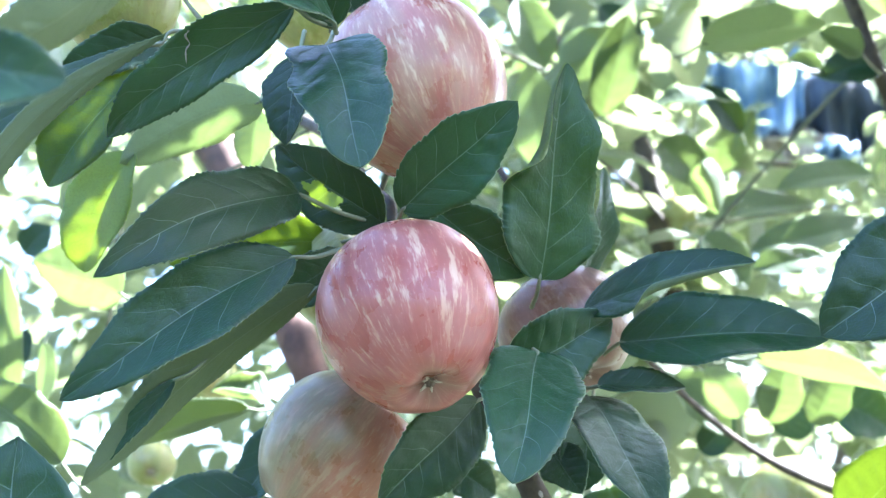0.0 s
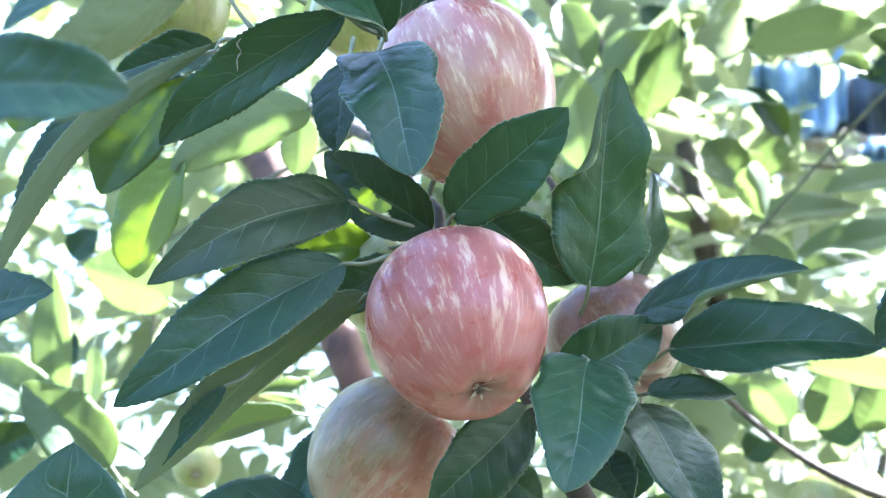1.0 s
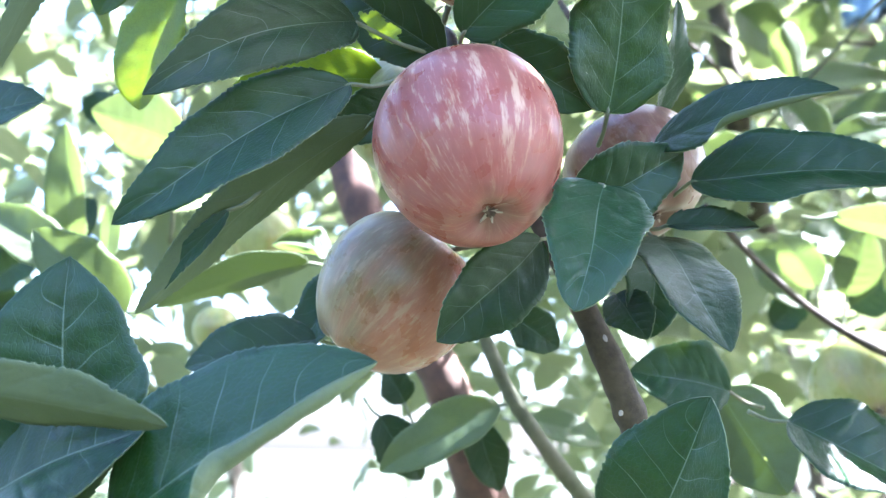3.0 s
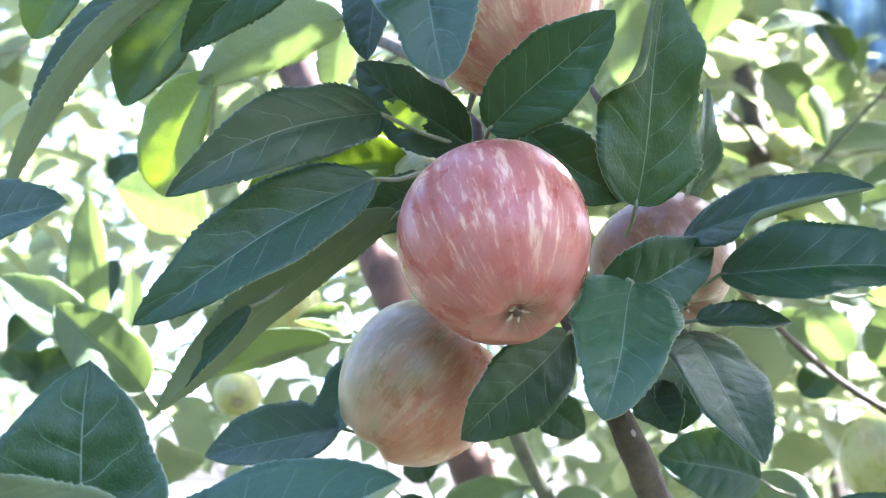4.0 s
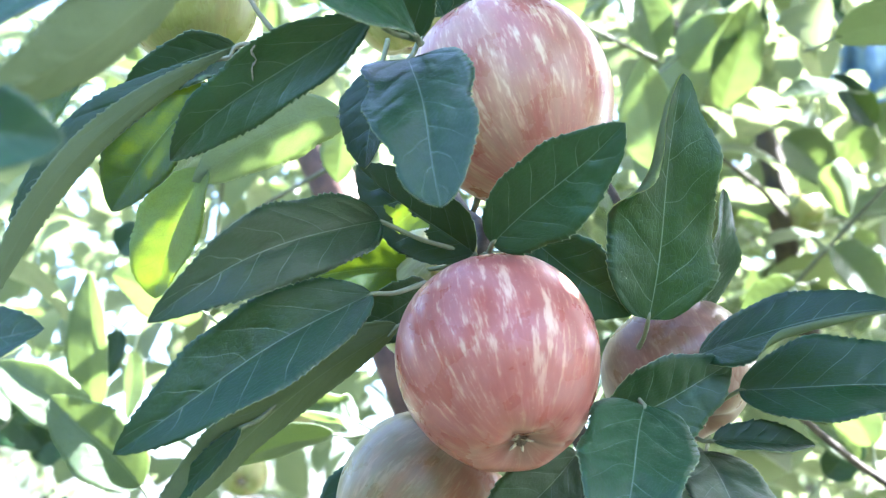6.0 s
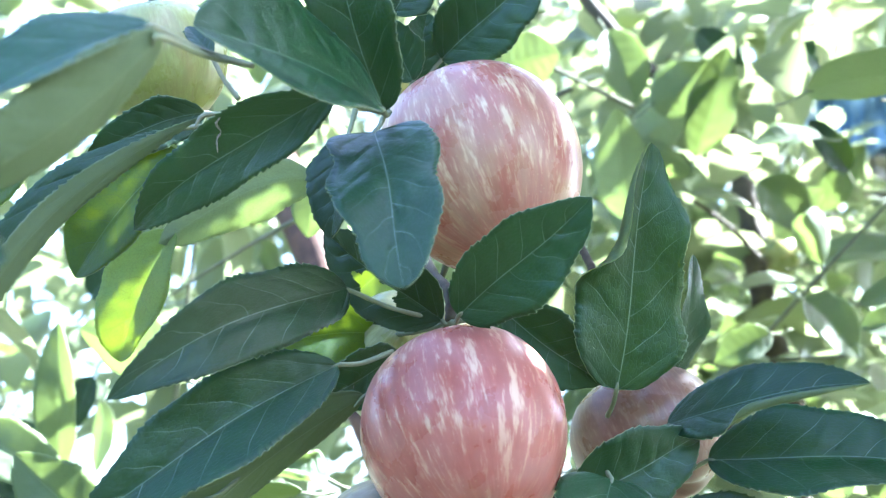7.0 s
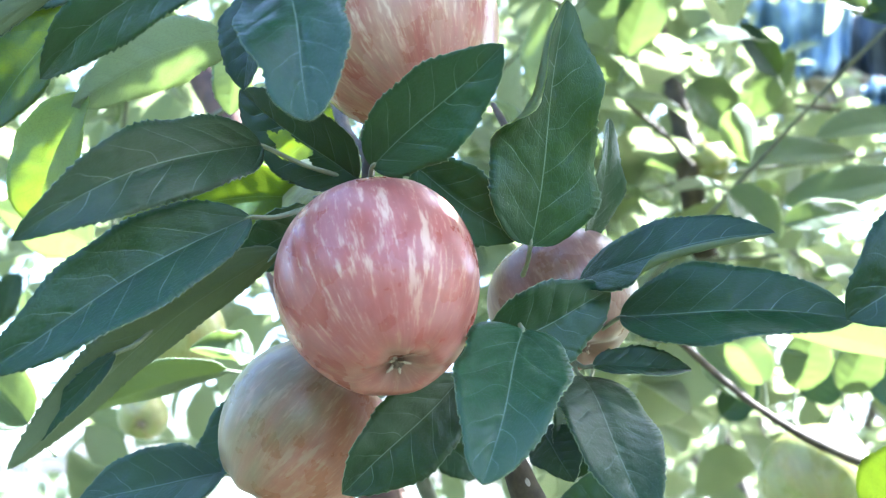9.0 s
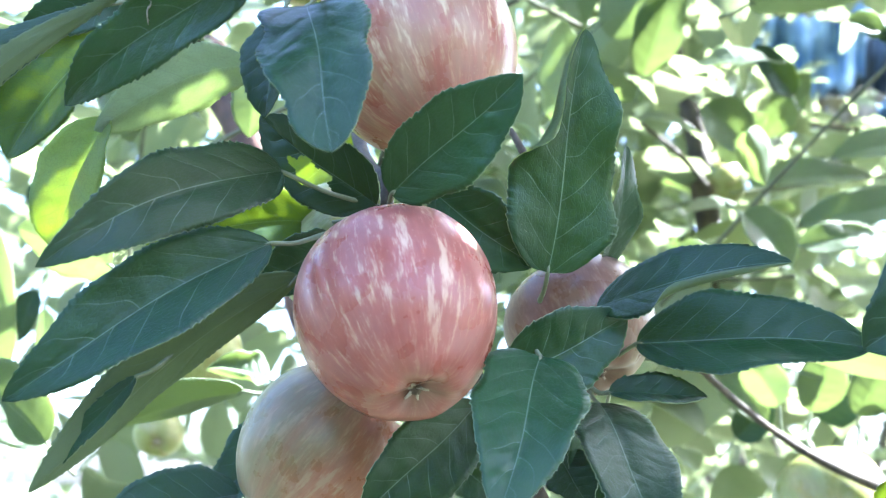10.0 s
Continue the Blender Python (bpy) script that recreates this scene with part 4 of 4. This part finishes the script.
# spots kept open to the sun in the unseen leaves added overhead
GAPS = (
    (-0.1404, 0.4461, 1.6848, 0.0065),
    (-0.1405, 0.4445, 1.6760, 0.0020),
    (-0.1415, 0.4430, 1.6670, 0.0010),
    (-0.1632, 0.4999, 1.6453, 0.0055),
    (-0.1570, 0.4992, 1.6457, 0.0055),
    (-0.1479, 0.4913, 1.6444, 0.0055),
    (-0.0690, 0.4998, 1.6413, 0.0016),
    (0.0092, 0.4335, 1.6150, 0.0005),
    (0.0085, 0.4385, 1.6190, 0.0000),
    (-0.0984, 0.4022, 1.6877, 0.0000),
    (0.0765, 0.5987, 1.5226, 0.0005),
    (-0.0871, 0.2324, 1.5990, -0.0010),
    (-0.2335, 0.6296, 1.5735, 0.0300),
    (-0.2774, 0.7127, 1.6363, 0.0300),
    (-0.2855, 0.6682, 1.5993, 0.0300),
    (-0.1515, 0.6384, 1.5671, 0.0300),
    (-0.2017, 0.6133, 1.6488, 0.0250),
    (-0.3628, 0.8333, 1.5252, 0.0500),
    (0.2185, 0.5663, 1.5384, 0.0120),
    (0.1972, 0.8679, 1.6108, 0.0400),
    (0.2426, 0.8617, 1.6336, 0.0400),
    (0.2529, 0.8550, 1.6197, 0.0400),
    (0.2908, 0.8550, 1.6196, 0.0400),
    (0.2216, 0.6628, 1.6029, 0.0350),
    (-0.4333, 1.0271, 1.5492, 0.0600),
    (-0.1694, 0.8596, 1.8227, 0.0120),
    (-0.0932, 0.3620, 1.6903, -0.0019),
    (-0.0536, 0.4940, 1.6608, 0.0140),
    (-0.0679, 0.5805, 1.6824, 0.0250),
)
BACK_TWIGS = 34
CLEARING = (0.8244, 2.4923, 2.5106)

# ---- the crown above and behind ----
BACK_LEAVES = [leaf_shape(1.0, w, b, f, r, tw, 0.06, k + 50, nu=16, half=3, teeth=False, thick=0.004) for k, (w, b, f, r, tw) in enumerate((
    (0.52, 0.08, (15, 15), (10, 10), 0), (0.48, -0.05, (25, 10), (15, 30), 25), (0.56, 0.14, (5, 20), (30, 5), -20), (0.44, 0.05, (35, 35), (10, 10), 10),
    (0.50, 0.18, (10, 10), (20, 20), -35), (0.58, 0.02, (20, 5), (5, 25), 15)))]
# leaves further back all take the colours with sunlight painted in
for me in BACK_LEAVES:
    for mat in PAINTED_SUNLIT:
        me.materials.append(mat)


def twig_leaves(rng, start, way, length, count, size):
    """Poses of leaves that stand alternately along a twig."""
    poses = []
    way = Vector(way).normalized()
    side = way.cross(Vector((0, 0, 1))).normalized()
    for k in range(count):
        f = (k + 0.6) / count
        p = Vector(start) + way * length * f
        a = k * 2.4 + rng.uniform(-0.5, 0.5)
        out = side * math.cos(a) + way.cross(side) * math.sin(a)
        go = (out * rng.uniform(0.7, 1.1) + way * rng.uniform(0.2, 0.9) + Vector((0, 0, -rng.uniform(0.0, 0.7)))).normalized()
        up = Vector((rng.uniform(-0.7, 0.7), rng.uniform(-0.7, 0.7), 1.0))
        s = size * rng.uniform(0.7, 1.25)
        poses.append(frame_of(p + go * 0.018, p + go * (0.018 + s), up) @ Matrix.Diagonal((s, s, s, 1)))
    return poses


def back_leaf(m, kind):
    """One leaf further back on the tree, on a shared mesh."""
    ob = new("leaf", BACK_LEAVES[kind])
    PLACED[ob] = m
    ob.parent = TREE
    ob.matrix_parent_inverse = PLACED[TREE].inverted()
    ob.matrix_basis = m
    return ob


def shades(m, heights=(0.1,)):
    """Whether the leaf at m would reach into one of those gaps, at these heights over its base."""
    back = m.inverted()
    way = back.to_3x3() @ SUN_TO
    for g in GAPS:
        start = back @ Vector(g[:3])
        more = (g[3] + 0.002) / m.to_scale().x
        for height in heights:
            p = start + way * ((height - start.z) / way.z)
            if -more < p.x < 1 + more and abs(p.y) < 0.27 + more:
                return True
    return False


def in_gap(p):
    """Whether a leaf at p would stand in one of the gaps through which the sun comes."""
    return any(((p - Vector(g[:3])) - SUN_TO * (p - Vector(g[:3])).dot(SUN_TO)).length < g[3] + 0.045 for g in GAPS)


def in_clearing(p):
    """Whether p lies in the open lane that leads to the tarpaulin."""
    k = p.y / CLEARING[1]
    return k < 1.05 and abs(p.x - CLEARING[0] * k) < 0.19 * k and abs(p.z - 1.5 - (CLEARING[2] - 1.5) * k) < 0.115 * k


rng = random.Random(11)
for k in range(BACK_TWIGS):
    y = 0.72 + 1.1 * (k / BACK_TWIGS) ** 0.8
    p = Vector((rng.uniform(-0.50, 0.46) * y, y + rng.uniform(-0.05, 0.1), 1.50 + y * rng.uniform(-0.06, 0.56)))
    way = Vector((rng.uniform(-1, 1), rng.uniform(-0.6, 0.6), rng.uniform(-0.5, 0.8))).normalized()
    length = rng.uniform(0.18, 0.32)
    branch("twig", TREE, [p - way * 0.1, p + way * length * 0.5 + Vector((0, 0, 0.01)), p + way * length], [0.002, 0.0016, 0.0008], SHOOT, 0.1, k, count=8)
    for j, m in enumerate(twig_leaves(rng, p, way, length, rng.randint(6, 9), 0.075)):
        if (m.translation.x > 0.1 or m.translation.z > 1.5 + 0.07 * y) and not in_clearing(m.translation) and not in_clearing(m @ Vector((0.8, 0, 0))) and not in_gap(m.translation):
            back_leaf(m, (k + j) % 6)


def scatter(name, parent, poses, mat, label=""):
    """Many small leaves as one mesh: each a folded, pointed blade."""
    us, half = (0.0, 0.1, 0.25, 0.45, 0.65, 0.82, 0.94, 1.0), (0.02, 0.16, 0.23, 0.27, 0.24, 0.17, 0.07, 0.0)
    one = np.array([(u, s * h, abs(s) * h * 0.3 + 0.12 * 4 * u * (1 - u)) for u, h in zip(us, half) for s in (-1, 0, 1)])
    quads = np.array([(i * 3 + j, i * 3 + 3 + j, i * 3 + 4 + j, i * 3 + 1 + j) for i in range(7) for j in range(2)])
    mats = np.array([[list(row) for row in m] for m in poses])
    verts = np.einsum("nij,kj->nki", mats[:, :3, :3], one) + mats[:, None, :3, 3]
    faces = (quads[None] + (np.arange(len(poses)) * len(one))[:, None, None]).reshape(-1, 4)
    ob = part(name, mesh_of(name, verts.reshape(-1, 3), faces.tolist()), [mat], parent, None, label)
    return tagged(ob, kind="stuff")


# unseen crown overhead, added to shade the fruit, with gaps for chosen sun flecks
side = SUN_TO.cross(Vector((0, 0, 1))).normalized()
over = side.cross(SUN_TO)
middle = Vector((-0.02, 0.43, 1.61))
poses = []
rng = random.Random(5)
while len(poses) < 4300:
    p = middle + side * rng.gauss(0.02, 0.18) + over * rng.gauss(0.0, 0.28) + SUN_TO * rng.uniform(0.6, 1.25)
    if p.z < 1.6 + 0.62 * (p.y + 0.15) and abs(p.x) < 0.6 * (p.y + 0.15) or (p - Vector((0, 0.05, 1.53))).length < 0.35:
        continue
    s = rng.uniform(0.02, 0.075)
    go = Vector((rng.gauss(0, 1), rng.gauss(0, 1), rng.gauss(0, 0.5) - 0.2)).normalized()
    up = SUN_TO + Vector((rng.gauss(0, 0.4), rng.gauss(0, 0.4), rng.gauss(0, 0.4)))
    m = frame_of(p - go * s * 0.5, p + go * s * 0.5, up) @ Matrix.Diagonal((s, s, s, 1))
    if not shades(m):
        poses.append(m)
# tiny unseen leaves added to trim the sun flecks and cover shaded spots
rng = random.Random(17)
SHADED = ((0.0496, 0.4577, 1.6630, 0.0), (0.0161, 0.4627, 1.6336, 0.0), (0.0400, 0.4580, 1.6400, 0.0),
          (-0.1549, 0.4486, 1.6616, 0.0), (-0.1510, 0.4470, 1.6740, 0.0), (-0.1480, 0.4440, 1.6600, 0.0), (-0.1432, 0.4422, 1.6600, 0.0), (-0.1494, 0.4468, 1.6800, 0.0),
          (-0.1577, 0.4483, 1.6525, 0.0),
          (-0.1538, 0.4981, 1.6641, 0.0),
          (-0.1612, 0.5008, 1.6317, 0.0),
          (-0.1495, 0.4945, 1.6568, 0.0),
          (-0.1145, 0.4900, 1.6954, 0.0),
          (-0.1328, 0.4889, 1.6825, 0.0),
          (-0.0861, 0.3927, 1.6806, 0.0), (-0.0788, 0.4958, 1.6393, 0.0), (-0.0599, 0.5033, 1.6413, 0.0), (-0.0890, 0.4930, 1.6360, 0.0), (-0.1040, 0.4940, 1.6290, 0.0),
          (-0.0590, 0.5060, 1.6330, 0.0), (-0.0760, 0.5020, 1.6290, 0.0))
for spots, count, near, far, small, large in ((GAPS + SHADED, 700, 0.004, 0.055, 0.007, 0.025), (SHADED, 320, 0.0, 0.016, 0.005, 0.013)):
    for g in spots:
        if g[3] > 0.008:
            continue
        for k in range(count):
            a, r = rng.uniform(0, 2 * math.pi), rng.uniform(near, far)
            p = Vector(g[:3]) + SUN_TO * rng.uniform(0.24, 0.46) + (side * math.cos(a) + over * math.sin(a)) * r
            if p.z < 1.60 + 0.57 * p.y and abs(p.x) < 0.04 + 0.47 * p.y:
                continue
            s = rng.uniform(small, large)
            go = Vector((rng.gauss(0, 1), rng.gauss(0, 1), rng.gauss(0, 0.5) - 0.2)).normalized()
            up = SUN_TO + Vector((rng.gauss(0, 0.3), rng.gauss(0, 0.3), rng.gauss(0, 0.3)))
            m = frame_of(p - go * s * 0.5, p + go * s * 0.5, up) @ Matrix.Diagonal((s, s, s, 1))
            if not shades(m, (0.0, 0.1, 0.2)):
                poses.append(m)
scatter("crown", TREE, poses, LEAF_TOP, "dense unseen leaves added overhead to shade the fruit")

# the middle of the tree, behind the nearer twigs
poses = []
rng = random.Random(21)
for k in range(250):
    y = rng.uniform(0.95, 2.1)
    p = Vector((rng.uniform(-0.5, 0.5) * y + rng.uniform(-0.5, 0.5), y, 1.48 + y * rng.uniform(-0.10, 0.60)))
    way = Vector((rng.uniform(-1, 1), rng.uniform(-1, 1), rng.uniform(-0.4, 0.9)))
    if p.z > 1.48 + 0.08 * y or rng.random() < (0.30 if p.x < 0.1 * y else 0.75):
        poses += twig_leaves(rng, p, way, rng.uniform(0.18, 0.3), rng.randint(6, 9), 0.09)
for k in range(84):
    y = rng.uniform(1.1, 2.1)
    p = Vector((rng.uniform(0.12, 0.5) * y, y, 1.5 + y * rng.uniform(0.34, 0.60)))
    way = Vector((rng.uniform(-1, 1), rng.uniform(-1, 1), rng.uniform(-0.4, 0.9)))
    poses += twig_leaves(rng, p, way, rng.uniform(0.18, 0.3), rng.randint(6, 9), 0.085)
# unseen twigs higher up, added to shade the leaves behind
for k in range(30):
    y = rng.uniform(0.9, 2.2)
    p = Vector((rng.uniform(-0.1, 1.0) * y, y, 1.5 + y * rng.uniform(0.66, 1.05)))
    way = Vector((rng.uniform(-1, 1), rng.uniform(-1, 1), rng.uniform(-0.4, 0.9)))
    poses += twig_leaves(rng, p, way, rng.uniform(0.18, 0.3), rng.randint(6, 9), 0.09)
poses = [m for m in poses if (m.translation.x > 0.1 or m.translation.z > 1.48 + 0.04 * m.translation.y) and not in_gap(m.translation) and not in_clearing(m.translation) and not in_clearing(m @ Vector((0.8, 0, 0)))]
scatter("crown", TREE, poses, LEAF_FAR, "pale sunlit leaves within the crown, plus unseen shading twigs above")

# the tree's far side
poses = []
rng = random.Random(8)
for k in range(1150):
    y = rng.uniform(2.0, 4.0)
    p = Vector((rng.uniform(-0.5, 0.5) * y + rng.uniform(-0.6, 0.6), y, 1.45 + y * rng.uniform(-0.16, 0.62)))
    if rng.random() < (0.85 if p.z < 1.45 + (0.14 if p.x < 0 else 0.06) * y else 0.1 if p.x > 0 else 0.22) or in_clearing(p):
        continue
    way = Vector((rng.uniform(-1, 1), rng.uniform(-1, 1), rng.uniform(-0.4, 0.9)))
    poses += twig_leaves(rng, p, way, rng.uniform(0.2, 0.4), rng.randint(7, 11), 0.075)
for k in range(230):
    y = rng.uniform(2.75, 4.3)
    p = Vector((rng.uniform(0.06, 0.50) * y, y, 1.5 + y * rng.uniform(0.10, 0.52)))
    way = Vector((rng.uniform(-1, 1), rng.uniform(-1, 1), rng.uniform(-0.4, 0.9)))
    poses += twig_leaves(rng, p, way, rng.uniform(0.2, 0.4), rng.randint(8, 12), 0.085)
scatter("crown", TREE, poses, LEAF_FAR, "leafy far side of the crown")


def orchard_tree(seed, twigs, low, high):
    """A whole apple tree for the distance and for unseen shade: trunk, limbs and a loose crown."""
    rng = random.Random(seed)
    thing = root("orchard_tree", (0, 0, 0), "leafy apple tree of the orchard, those out of view added for shade", "tree", "orchard trees")
    branch("trunk", thing, [(0, 0, 0), (0.04, 0.03, 0.5), (-0.03, 0.02, 1.1)], [0.11, 0.085, 0.06], BARK, 0.08, seed)
    poses = []
    for k in range(7):
        a = k * 0.9 + rng.uniform(-0.3, 0.3)
        reach = rng.uniform(0.9, 1.4)
        tip = Vector((math.cos(a) * reach, math.sin(a) * reach, rng.uniform(low, high)))
        branch("limb", thing, [(0, 0, 0.7 + 0.06 * k), tip * 0.5 + Vector((0, 0, 0.35)), tip], [0.05, 0.03, 0.01], BARK, 0.08, seed + k, count=12)
        for j in range(twigs):
            f = rng.uniform(0.2, 1.0)
            p = Vector((0, 0, 0.7)).lerp(tip, f) + Vector((rng.gauss(0, 0.28), rng.gauss(0, 0.28), rng.gauss(0.05, 0.28)))
            way = (rng.uniform(-1, 1), rng.uniform(-1, 1), rng.uniform(-0.3, 1))
            if p.z > low - 0.3:
                poses += twig_leaves(rng, p, way, 0.3, 8, 0.11)
    scatter("crown", thing, poses, LEAF_FAR)
    return thing


first = orchard_tree(3, 34, 1.7, 3.1)
first.matrix_basis = pose(-4.2, 7.6, 0, 0, 0, 20)
second = orchard_tree(4, 30, 2.3, 3.3)
second.matrix_basis = pose(1.7, 6.0, 0, 0, 0, 130)
# denser tree behind the viewpoint, added unseen to darken what the leaves reflect
unseen_tree = orchard_tree(6, 70, 1.0, 2.3)
unseen_tree.matrix_basis = pose(0.5, -2.4, 0, 0, 0, 60)
# out-of-view trees beside and behind are added to cut sky and ground light
rng = random.Random(2)
for x, y, source in ((4.6, 8.2, first), (-7.0, 9.4, second), (2.2, 11.5, first), (6.8, 13.0, first), (-7.5, 14.0, second), (4.5, 18.0, first), (-4.6, 19.0, second),
                     (-2.3, -2.7, unseen_tree), (2.2, -2.8, unseen_tree), (-0.9, -2.6, unseen_tree), (1.7, -2.5, unseen_tree), (-2.3, -1.7, unseen_tree), (0.2, -4.2, unseen_tree), (3.0, 0.7, first), (2.9, -1.3, second),
                     (-5.0, -3.6, first), (5.2, -3.4, second), (-2.7, 0.3, first), (-3.2, 3.2, second)):
    copy_thing(source, pose(x, y, 0, 0, 0, rng.uniform(0, 360)))
